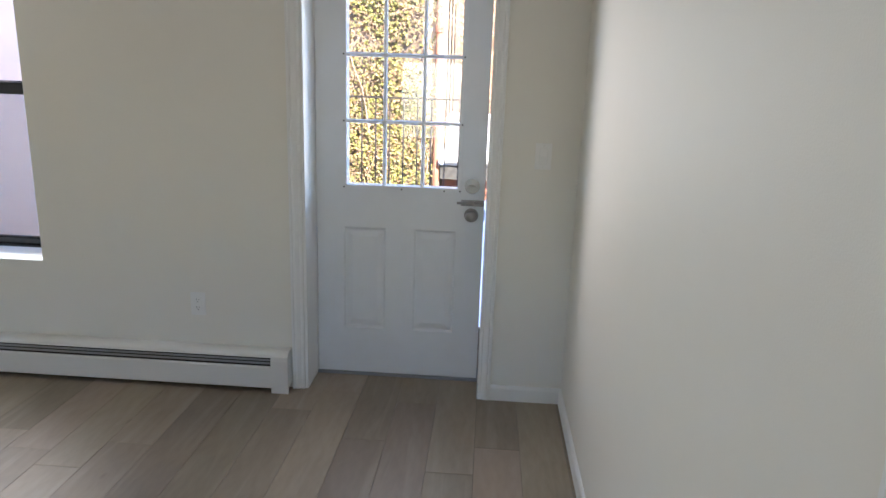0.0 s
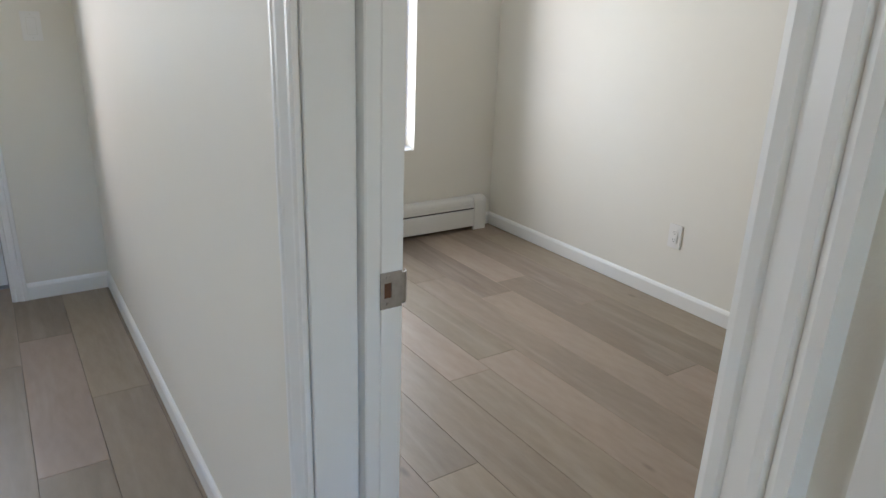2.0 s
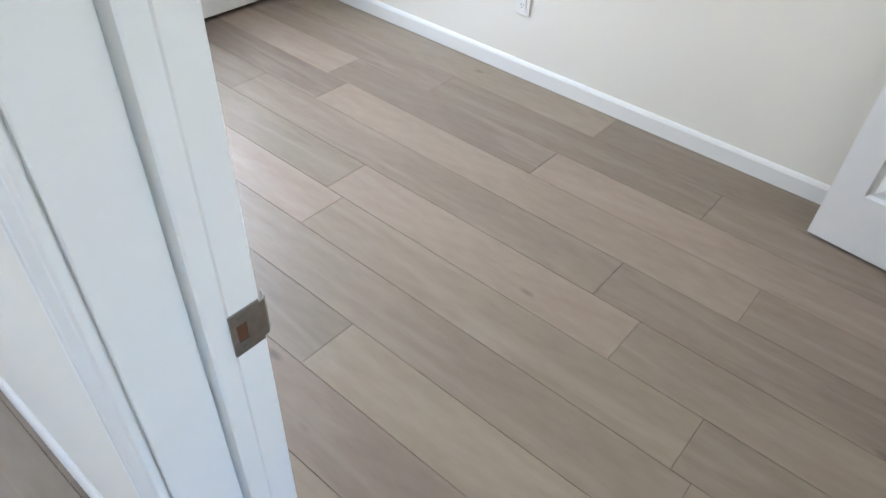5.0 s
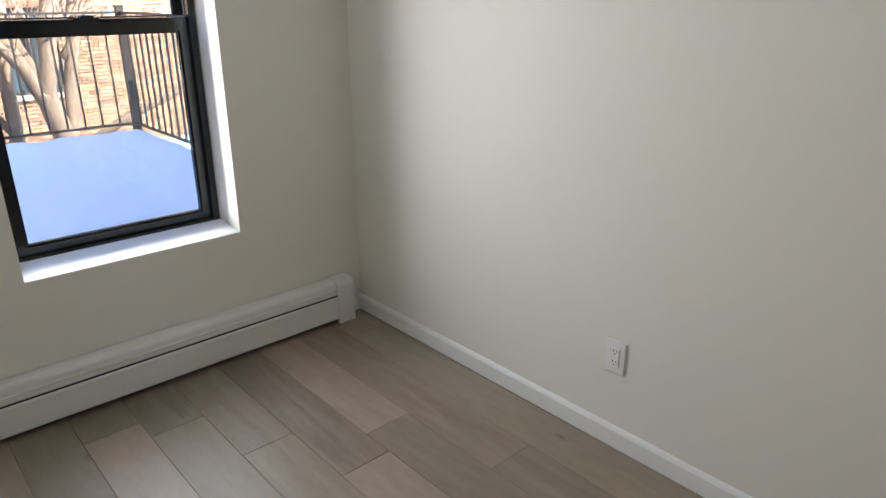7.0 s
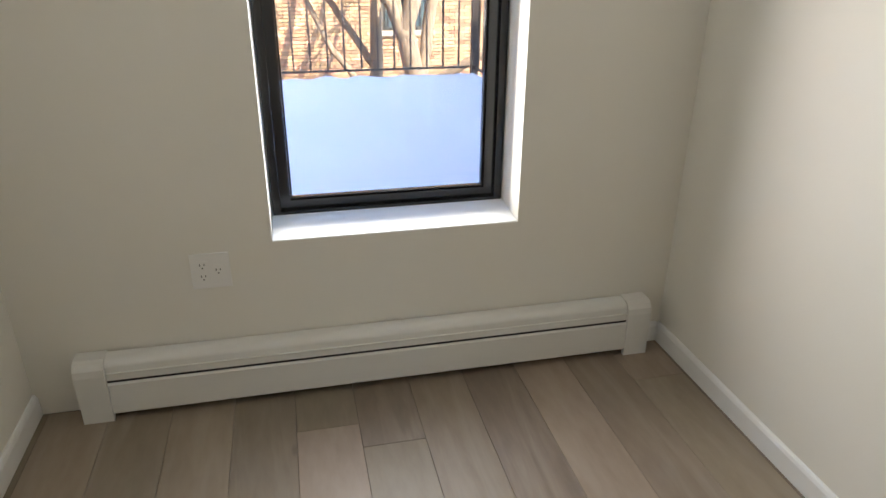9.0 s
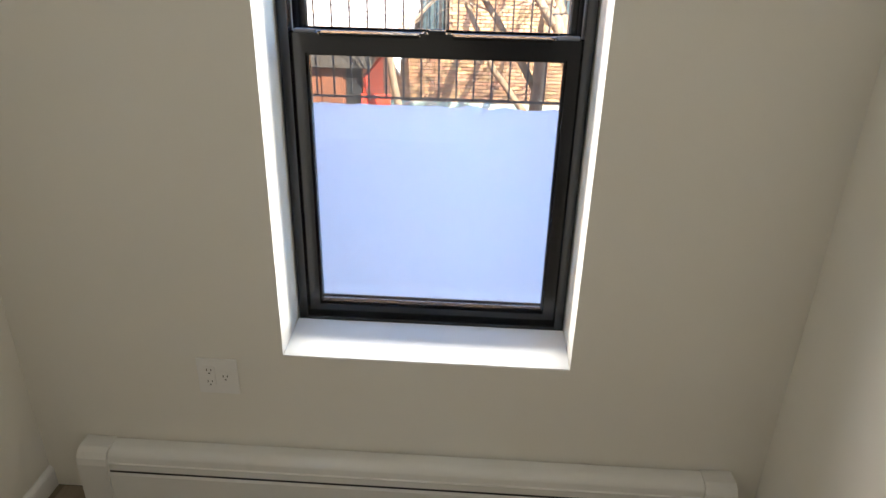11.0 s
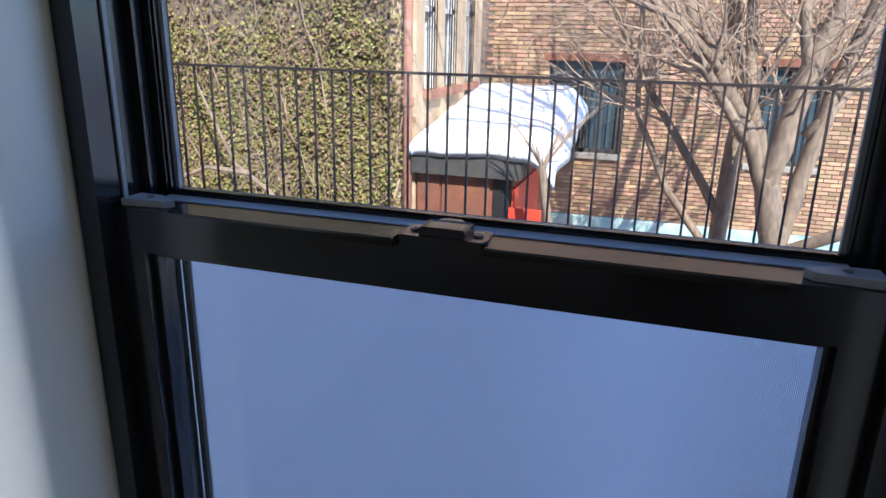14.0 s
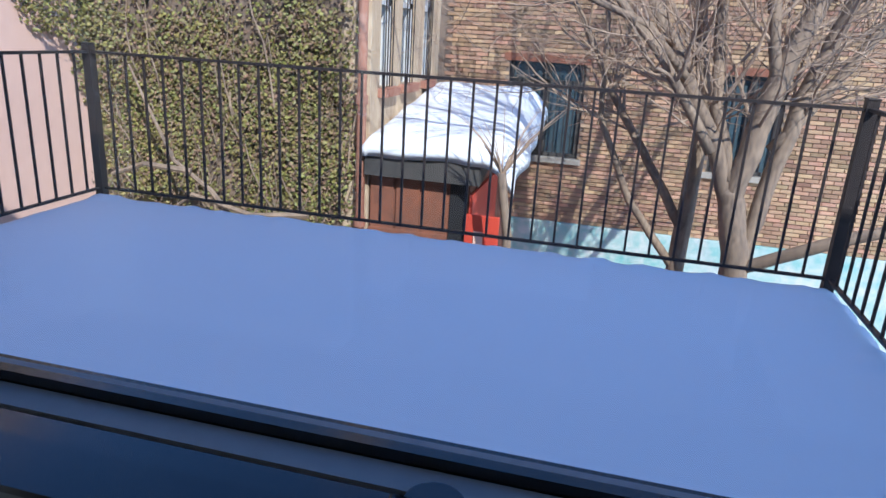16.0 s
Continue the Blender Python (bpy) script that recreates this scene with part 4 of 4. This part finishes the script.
BAYW_WIN = [(7.0, 7.42), (7.72, 8.2), (8.62, 8.98)]
bpart("wall", holed_wall("x", BX - 0.3, BX, 6.72, BY + 0.01, -3, 6.3, [(a, b, 1.0, 2.75) for a, b in BAYW_WIN] + [(a, b, 3.75, 5.4) for a, b in BAYW_WIN]), BAYW)
for a, b in BAYW_WIN:
    for z0, z1 in ((1.0, 2.75), (3.75, 5.4)):
        p = bpart("window", box(BX - 0.16, BX - 0.12, a, b, z0, z1), PANEW)
        bm = bmesh.new()
        for y0, y1, q0, q1 in ((a, a + 0.07, z0, z1), (b - 0.09, b, z0, z1), (a, b, (z0 + z1) / 2 - 0.03, (z0 + z1) / 2 + 0.03)):
            add_box(bm, BX - 0.119, BX - 0.03, y0, y1, q0, q1)
        bpart("frame", bm, WHITEW, p, "peeling white window frame")
        for k in range(1, 5):
            y = a + (b - a) * k / 5
            bpart("security_bar", box(BX + 0.02, BX + 0.032, y - 0.006, y + 0.006, z0, z1), IRON, p)
        bpart("sill", box(BX - 0.02, BX + 0.09, a - 0.05, b + 0.05, z0 - 0.10, z0 - 0.001, 0.01), RUSTP, p)
for z in (2.95, 5.6):
    bpart("string_course", box(BX - 0.01, BX + 0.07, 6.72, BY, z, z + 0.14, 0.02), BAYW)
pipe = thing("drainpipe", "rust-red cast iron drainpipe at the house corner", "drainpipe", at=(BX - 0.06, 6.64, -3))
part("pipe", add_tube(bmesh.new(), [(0, 0, 0), (0, 0, 4), (0.01, 0, 9.2)], [0.05, 0.05, 0.05], 12), RUSTP, pipe, "", True)
for z in (0.9, 2.6, 3.9, 5.2, 6.9):
    part("collar", disc(0, 0, z, 0.065, 0.09, "z", 14), RUSTP, pipe)

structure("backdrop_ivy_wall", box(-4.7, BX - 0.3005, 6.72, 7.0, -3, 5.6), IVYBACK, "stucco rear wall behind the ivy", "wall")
structure("backdrop_pink_wall", box(-4.8, -4.5, 2.2, 6.7195, -3, 5.5), STUCCO, "sunlit pink stucco garden wall", "wall")


# ---- ivy ----
rng = random.Random(4)


def leaf_mesh(count, place, size, seed):
    r = random.Random(seed)
    vs, fs = [], []
    while len(fs) < count * 2:
        got = place(r)
        if got is None:
            continue
        p, nrm = got
        nrm = (Vector(nrm) + Vector((r.uniform(-0.8, 0.8), r.uniform(-0.8, 0.8), r.uniform(-0.5, 0.9)))).normalized()
        t = nrm.cross(Vector((r.uniform(-1, 1), r.uniform(-1, 1), r.uniform(-1, 1)))).normalized()
        u = nrm.cross(t)
        s = size * r.uniform(0.55, 1.3)
        k = len(vs)
        vs += [Vector(p) + t * s, Vector(p) + u * s * 0.6 - nrm * s * 0.15, Vector(p) - t * s * 0.7, Vector(p) - u * s * 0.6 - nrm * s * 0.15]
        fs += [(k, k + 1, k + 2), (k, k + 2, k + 3)]
    me = bpy.data.meshes.new("leaves")
    me.from_pydata(vs, [], fs)
    return me


def on_wall(r):
    x, z = r.uniform(-4.5, -1.17), r.uniform(-1.8, 5.2)
    dense = noise.noise((x * 0.9, 0, z * 0.8)) + 0.35 * noise.noise((x * 3, 5, z * 3)) + 0.35
    if x > -1.75:
        dense -= (x + 1.75) * 0.9
    if z < -0.4:
        dense -= (-0.4 - z) * 0.3
    if r.random() > max(0.10, min(1, dense + 0.15)):
        return None
    bulge = 0.10 + 0.18 * max(0, noise.noise((x * 1.3, 2, z * 1.1)))
    return (x, 6.72 - r.uniform(0.01, 1) * bulge, z), (0.2, -1, 0.3)


def on_pink(r):
    y, z = r.uniform(4.6, 6.72), r.uniform(-0.5, 5.0)
    if z < 0.6 + (6.72 - y) * 1.1 + 0.35 * noise.noise((y * 2, z * 2, 0)):
        return None
    return (-4.5 + r.uniform(0.01, 0.2), y, z), (1, -0.2, 0.3)


ivy = thing("ivy", "green and brown ivy climbing over the stucco walls", "ivy", at=(-2.8, 6.6, -1.8))


def leaves(name, count, place, size, seed, mat):
    me = leaf_mesh(count, place, size, seed)
    me.materials.append(mat)
    me.transform(Matrix.Translation((2.8, -6.6, 1.8)))
    o = new(name, me)
    o.parent = ivy
    tagged(o, kind="stuff")


leaves("leaves", 30000, on_wall, 0.029, 1, IVY)
leaves("dry_leaves", 17000, on_wall, 0.027, 2, IVYDRY)
leaves("wall_leaves", 9000, on_pink, 0.029, 3, IVY)
bm = bmesh.new()
for k in range(70):
    x, z = rng.uniform(-4.4, -1.25), rng.uniform(-2.2, 0.5)
    pts, d = [(x, 6.70, z)], rng.uniform(-0.5, 0.5)
    for _ in range(rng.randint(5, 11)):
        d += rng.uniform(-0.5, 0.5)
        d *= 0.85
        x, z = min(-1.2, max(-4.45, x + 0.28 * d)), z + rng.uniform(0.16, 0.36)
        pts.append((x, 6.70 - rng.uniform(0.0, 0.10), z))
    r0 = rng.uniform(0.006, 0.017)
    add_tube(bm, [Vector(p) + Vector((2.8, -6.6, 1.8)) for p in pts], [r0 * (1 - 0.75 * i / len(pts)) for i in range(len(pts))], 4)
for pts in ([(-2.2, 6.3, -0.8), (-2.7, 6.25, -0.15), (-3.1, 6.2, 0.15), (-3.4, 6.2, 0.75), (-3.6, 6.25, 1.1)], [(-2.9, 6.2, 0.05), (-3.4, 6.1, 0.1), (-3.8, 6.1, -0.05)], [(-1.6, 6.3, -0.3), (-2.2, 6.2, -0.35), (-2.9, 6.2, -0.2), (-3.3, 6.2, -0.5)]):
    add_tube(bm, [Vector(p) + Vector((2.8, -6.6, 1.8)) for p in pts], [0.035 - 0.006 * i for i in range(len(pts))], 7)
tagged(part("stems", bm, BARK, ivy), kind="stuff")


# ---- shed ----
shed = thing("shed", "rusty yard shed with a snow-covered roof and red side", "shed", at=(-0.5, 7.9, -3))


def spart(name, bm, mat, parent=None, label="", smooth=False):
    bmesh.ops.translate(bm, vec=(0.5, -7.9, 3), verts=bm.verts)
    return part(name, bm, mat, parent or shed, label, smooth)


spart("wall", box(-1.08, 0.02, 6.74, 9.3, -3, 0.30), RUSTD)
for k in range(3):
    spart("door_panel", box(-1.07 + k * 0.29, -0.81 + k * 0.29, 6.712, 6.738, -2.9, 0.16, 0.006), RUSTD)
for z in (-0.55, -1.6):
    spart("door_rail", box(-1.08, -0.2, 6.69, 6.711, z, z + 0.10, 0.005), RUSTD)
# no real gap: a near-black sheet paints its shade on the wall
spart("gap_shade", box(-0.19, 0.0, 6.725, 6.738, -2.9, 0.2), DARK, None, "dark sheet standing in for the shaded gap beside the door")
side = spart("red_side", box(0.025, 0.06, 6.70, 8.2, -3, 0.02, 0.005), RED, None, "bright red painted side panel")
spart("red_post", box(0.0, 0.36, 6.66, 6.70, -3, -0.18, 0.008), RED)
spart("grey_panel", box(0.10, 0.20, 6.645, 6.658, -2.6, -0.35, 0.004), STUCCO)
roofp = [(6.58, 0.14), (6.58, 0.42), (9.36, 0.86), (9.36, 0.72)]
spart("roof", prism(roofp, "x", -1.095, 0.14), ROOFE, None, "dark tarred roof edge")
bm = bmesh.new()
cols = []
for i in range(33):
    x = -1.12 + 1.62 * i / 32
    col = []
    for j in range(37):
        y = 6.55 + 2.8 * j / 36
        base = 0.42 + (y - 6.58) * 0.158
        over = max(0, x - 0.14)
        z = base + 0.12 + 0.04 * noise.noise((x * 2, y * 2, 1)) - over * over * 2.2
        e = min(x + 1.12, y - 6.55, 9.35 - y) / 0.09
        z -= 0.10 * max(0, 1 - e) ** 2
        xx = x + (0.10 * noise.noise((y * 1.7, 3, 0)) if i > 24 else 0)
        yy = y + (0.03 * noise.noise((x * 3, 8, 0)) if j == 0 else 0)
        col.append(bm.verts.new((xx, yy, z)))
    cols.append(col)
for i in range(32):
    for j in range(36):
        bm.faces.new((cols[i][j], cols[i + 1][j], cols[i + 1][j + 1], cols[i][j + 1]))
r = bmesh.ops.extrude_face_region(bm, geom=bm.faces[:])
bmesh.ops.translate(bm, vec=(0, 0, -0.09), verts=[v for v in r["geom"] if isinstance(v, bmesh.types.BMVert)])
bmesh.ops.recalc_face_normals(bm, faces=bm.faces)
spart("snow_cap", bm, SNOW, None, "thick sunlit snow cap", True)


# ---- trees ----
def tree(name, base, limbs, label, seed, twigs, spread=1.0):
    """limbs: lists of (x, y, z, radius); branches and twigs grow from them."""
    r = random.Random(seed)
    t = thing(name, label, "tree", at=base)
    o = Vector(base)
    trunk, fine = bmesh.new(), bmesh.new()
    starts = []
    for limb in limbs:
        pts, rad = [], []
        for (p, q) in zip(limb, limb[1:]):
            for k in range(4):
                f = k / 4
                v = Vector(p[:3]).lerp(Vector(q[:3]), f)
                rr = p[3] + (q[3] - p[3]) * f
                wob = 0.25 * rr + 0.012
                pts.append(v + Vector((noise.noise(v * 3) * wob, noise.noise(v * 3 + Vector((9, 0, 0))) * wob, 0)))
                rad.append(rr)
        pts.append(Vector(limb[-1][:3])), rad.append(limb[-1][3])
        add_tube(trunk, [p - o for p in pts], rad, 9)
        starts += [(pts[i], (pts[min(i + 1, len(pts) - 1)] - pts[i - 1]).normalized(), rad[i]) for i in range(2, len(pts)) if pts[i].z > 0.75]

    def grow(p, d, rad, length, depth):
        pts, rs = [p], [rad]
        n = 6
        for i in range(n):
            d = (d + Vector((r.uniform(-0.28, 0.28), r.uniform(-0.28, 0.28), r.uniform(-0.12, 0.24)))).normalized()
            p = p + d * length / n
            pts.append(p), rs.append(max(0.0022, rad * (1 - 0.8 * (i + 1) / n)))
            if depth and r.random() < 0.62:
                side = d.orthogonal().normalized()
                side.rotate(Matrix.Rotation(r.uniform(0, 6.28), 3, d))
                grow(p, (d + side * r.uniform(0.6, 1.2)).normalized(), rs[-1] * 0.65, length * r.uniform(0.4, 0.7), depth - 1)
        add_tube(fine, [q - o for q in pts], rs, 4 if rad < 0.012 else 6)
    for k in range(twigs):
        p, d, rad = starts[r.randrange(len(starts))]
        side = d.orthogonal().normalized()
        side.rotate(Matrix.Rotation(r.uniform(0, 6.28), 3, d))
        grow(p, (d * 0.8 + side * r.uniform(0.5, 1.1) * spread).normalized(), min(rad * 0.45, r.uniform(0.006, 0.022)), r.uniform(0.6, 1.7), 2)
    part("trunk", trunk, BARK, t, "", True)
    tagged(part("twigs", fine, TWIG, t), kind="stuff")
    return t


TX, TY = 2.58, 6.3
tree("bare_tree", (TX, TY, -3), [
    [(TX, TY, -3, 0.16), (TX, TY, -0.3, 0.125), (2.48, TY, 0.30, 0.118), (2.44, TY, 0.42, 0.10)],
    [(2.46, TY, 0.26, 0.085), (2.37, TY, 0.54, 0.080), (2.04, 6.3, 1.15, 0.070), (1.81, 6.3, 1.56, 0.060), (1.56, 6.3, 1.96, 0.050), (1.38, 6.3, 3.0, 0.035), (1.25, 6.3, 4.6, 0.018)],
    [(2.47, TY, 0.28, 0.100), (2.54, TY, 0.75, 0.100), (2.68, 6.3, 1.52, 0.095), (2.87, 6.35, 2.01, 0.075), (3.15, 6.5, 3.2, 0.05), (3.3, 6.6, 4.6, 0.03), (3.4, 6.7, 6.2, 0.012)],
    [(2.62, 6.34, -0.2, 0.08), (2.70, 6.35, 0.15, 0.075), (2.87, 6.38, 1.21, 0.070), (3.11, 6.4, 2.02, 0.06), (3.6, 6.5, 3.2, 0.035), (3.9, 6.6, 4.6, 0.015)],
    [(2.42, 6.28, 0.50, 0.060), (2.22, 6.4, 1.1, 0.055), (2.14, 6.5, 1.9, 0.050), (2.15, 6.7, 3.6, 0.03), (2.1, 6.8, 5.4, 0.012)],
    [(2.64, 6.3, 1.30, 0.055), (2.50, 6.2, 2.0, 0.045), (2.44, 6.1, 3.1, 0.03), (2.5, 6.1, 5, 0.012)],
    [(2.70, 6.35, 0.79, 0.05), (3.1, 6.4, 1.35, 0.045), (3.5, 6.5, 2.0, 0.04), (3.9, 6.6, 3.2, 0.025)],
    [(2.6, TY, -0.3, 0.06), (3.2, 6.0, 0.1, 0.055), (4.0, 5.9, 0.45, 0.045), (5.2, 5.8, 1.3, 0.03)],
    [(2.2, 6.2, 0.75, 0.05), (1.7, 6.0, 1.5, 0.04), (1.05, 6.0, 2.2, 0.032), (0.3, 6.0, 2.75, 0.024), (-0.5, 6.0, 3.4, 0.014)],
    [(1.92, 6.2, 1.35, 0.04), (1.55, 6.0, 1.75, 0.032), (0.9, 5.9, 2.0, 0.026), (0.2, 5.9, 2.15, 0.018), (-0.5, 5.9, 2.1, 0.010)],
    [(2.06, 6.6, 2.2, 0.035), (1.7, 6.7, 3.0, 0.028), (1.0, 6.8, 3.7, 0.02), (0.2, 6.8, 4.2, 0.012)],
    [(2.5, 6.2, 1.9, 0.04), (2.25, 6.3, 2.8, 0.032), (1.9, 6.3, 3.9, 0.02), (1.7, 6.3, 5.0, 0.01)],
], "multi-stemmed bare grey-barked tree behind the railing", 3, 190)
tree("bare_tree", (2.12, 6.75, -3), [
    [(2.12, 6.75, -3, 0.10), (2.14, 6.75, -0.2, 0.085), (2.18, 6.75, 0.9, 0.07), (2.0, 6.8, 1.9, 0.055), (1.75, 6.8, 3.4, 0.035), (1.6, 6.8, 5.2, 0.012)],
    [(2.14, 6.75, -0.1, 0.05), (1.75, 6.8, 0.5, 0.042), (1.35, 6.8, 1.1, 0.035), (0.9, 6.9, 1.9, 0.025), (0.3, 7.0, 2.9, 0.012)],
    [(2.12, 6.75, -0.5, 0.045), (1.6, 6.7, 0.15, 0.036), (1.25, 6.7, 0.9, 0.03), (1.2, 6.7, 1.8, 0.022), (1.0, 6.7, 3.0, 0.012)],
], "slender bare tree with crossing stems", 8, 45)
tree("sapling", (0.55, 6.2, -3), [
    [(0.55, 6.2, -3, 0.06), (0.52, 6.2, -0.2, 0.045), (0.42, 6.2, 0.38, 0.04)],
], "short pruned sapling with thin shoots", 5, 0)
sap = random.Random(12)
bm = bmesh.new()
for k in range(22):
    a, s = sap.uniform(0, 6.28), sap.uniform(0.25, 0.75)
    tip = Vector((-0.13 + math.cos(a) * s * 0.8, math.sin(a) * s * 0.5, 3.38 + s * 0.9))
    add_tube(bm, [Vector((-0.13, 0, 3.36)), Vector((-0.13, 0, 3.38)).lerp(tip, 0.5) + Vector((0, 0, 0.05)), tip], [0.009, 0.005, 0.002], 4)
sapling = [o for o in bpy.data.objects if o.name == "sapling"][0]
tagged(part("shoots", bm, TWIG, sapling), kind="stuff")


# ---- floor boards ----
floor = structure("floor", box(WEST, EAST, SOUTH_L, 0.19, -0.12, -0.006), SUBF, "greige limed oak plank floor", "floor")
PW = 0.1935
SEAM = 0.362
KNOWN = {0: [-2.685], 1: [-2.044], 2: [-3.0], 3: [-1.592], 4: [-2.657], 5: [-0.69], 6: [-2.876], 7: [-0.875], 8: [-2.583],
         -3: [-2.701], -4: [-2.402, -1.455, -0.468], -7: [-0.462], -9: [-0.23], -13: [-0.815], -1: [-1.1]}
fr = random.Random(21)
k0, k1 = math.floor((WEST - SEAM) / PW), math.ceil((EAST - SEAM) / PW)
for k in range(k0, k1):
    x0, x1 = max(WEST, SEAM + k * PW), min(EAST, SEAM + (k + 1) * PW)
    if x1 - x0 < 0.01:
        continue
    cuts = list(KNOWN.get(k, [fr.uniform(-3.0, -1.2)]))
    while cuts[-1] < 0.19:
        cuts.append(cuts[-1] + fr.uniform(1.1, 1.95))
    while cuts[0] > SOUTH_L:
        cuts.insert(0, cuts[0] - fr.uniform(1.1, 1.95))
    cuts = [max(SOUTH_L, min(0.19 if x1 > DOORO[0] + 0.02 and x0 < DOORO[1] - 0.02 else -0.001, c)) for c in cuts]
    for a, b in zip(cuts, cuts[1:]):
        if b - a < 0.02:
            continue
        g = 0.0005
        cx, cy = (x0 + x1) / 2, (a + b) / 2
        hx, hy = (x1 - x0) / 2 - g, (b - a) / 2 - g
        c = 0.0009
        me = bpy.data.meshes.new("plank")
        vs = [(sx * hx, sy * hy, -0.006) for sx, sy in ((-1, -1), (1, -1), (1, 1), (-1, 1))]
        vs += [(sx * hx, sy * hy, -c) for sx, sy in ((-1, -1), (1, -1), (1, 1), (-1, 1))]
        vs += [(sx * (hx - c), sy * (hy - c), 0) for sx, sy in ((-1, -1), (1, -1), (1, 1), (-1, 1))]
        fs = [(8, 9, 10, 11)] + [(i, (i + 1) % 4, 4 + (i + 1) % 4, 4 + i) for i in range(4)] + [(4 + i, 4 + (i + 1) % 4, 8 + (i + 1) % 4, 8 + i) for i in range(4)]
        me.from_pydata(vs, [], fs)
        me.materials.append(OAK)
        ob = new("plank", me)
        ob.parent, ob.location = floor, (cx, cy, fr.uniform(-0.0004, 0))

# ---- bricks of the rear building ----
wall = [o for o in house.children if o.name.startswith("wall")][0]
BL, BH = 0.172, 0.056
pieces = bpy.data.meshes.new("brick")
hb = [(sx * (BL / 2 - 0.005), sy, sz * (BH / 2 - 0.006)) for sy in (-0.008, 0.012) for sx, sz in ((-1, -1), (1, -1), (1, 1), (-1, 1))]
pieces.from_pydata(hb, [], [(0, 1, 2, 3), (0, 4, 5, 1), (1, 5, 6, 2), (2, 6, 7, 3), (3, 7, 4, 0)])
pieces.materials.append(BRICK)
vs, fs, n_obj = [], [], 0
br = random.Random(6)
for row in range(int((6.4 + 0.86) / BH)):
    z = -0.86 + (row + 0.5) * BH
    for col in range(int(9.2 / BL)):
        x = -1.0 + (col + 0.5 + 0.5 * (row % 2)) * BL
        if any(a - 0.02 < x + BL / 2 and x - BL / 2 < b + 0.02 and c - 0.02 < z + BH / 2 and z - BH / 2 < d + 0.02 for a, b, c, d in HOLES):
            q = [h for h in HOLES if h[0] - 0.02 < x + BL / 2 and x - BL / 2 < h[1] + 0.02 and h[2] - 0.02 < z + BH / 2 and z - BH / 2 < h[3] + 0.02][0]
            if q[0] < x < q[1] or abs(x - q[0]) < 0.045 or abs(x - q[1]) < 0.045:
                continue
            if x < q[0]:
                lo, hi = x - BL / 2, min(x + BL / 2, q[0] - 0.002)
            else:
                lo, hi = max(x - BL / 2, q[1] + 0.002), x + BL / 2
        else:
            lo, hi = x - BL / 2, x + BL / 2
        dy = br.uniform(-0.003, 0.003)
        if hi - lo > BL - 0.001 and 0.95 < x < 3.4 and -0.8 < z < 1.9 and n_obj < 300:
            ob = new("brick", pieces)
            ob.parent, ob.location = wall, (x - 2.5, dy, z + 3)
            n_obj += 1
            continue
        k = len(vs)
        for yy in (BY - 0.008 + dy, BY + 0.0119):
            vs += [(lo + 0.005 - 2.5, yy - BY, z - BH / 2 + 0.006 + 3), (hi - 0.005 - 2.5, yy - BY, z - BH / 2 + 0.006 + 3), (hi - 0.005 - 2.5, yy - BY, z + BH / 2 - 0.006 + 3), (lo + 0.005 - 2.5, yy - BY, z + BH / 2 - 0.006 + 3)]
        fs += [(k, k + 1, k + 2, k + 3), (k, k + 4, k + 5, k + 1), (k + 1, k + 5, k + 6, k + 2), (k + 2, k + 6, k + 7, k + 3), (k + 3, k + 7, k + 4, k)]
me = bpy.data.meshes.new("brickwork")
me.from_pydata(vs, [], fs)
me.materials.append(BRICKI)
ob = new("brickwork", me)
ob.parent = wall
tagged(ob, kind="stuff")
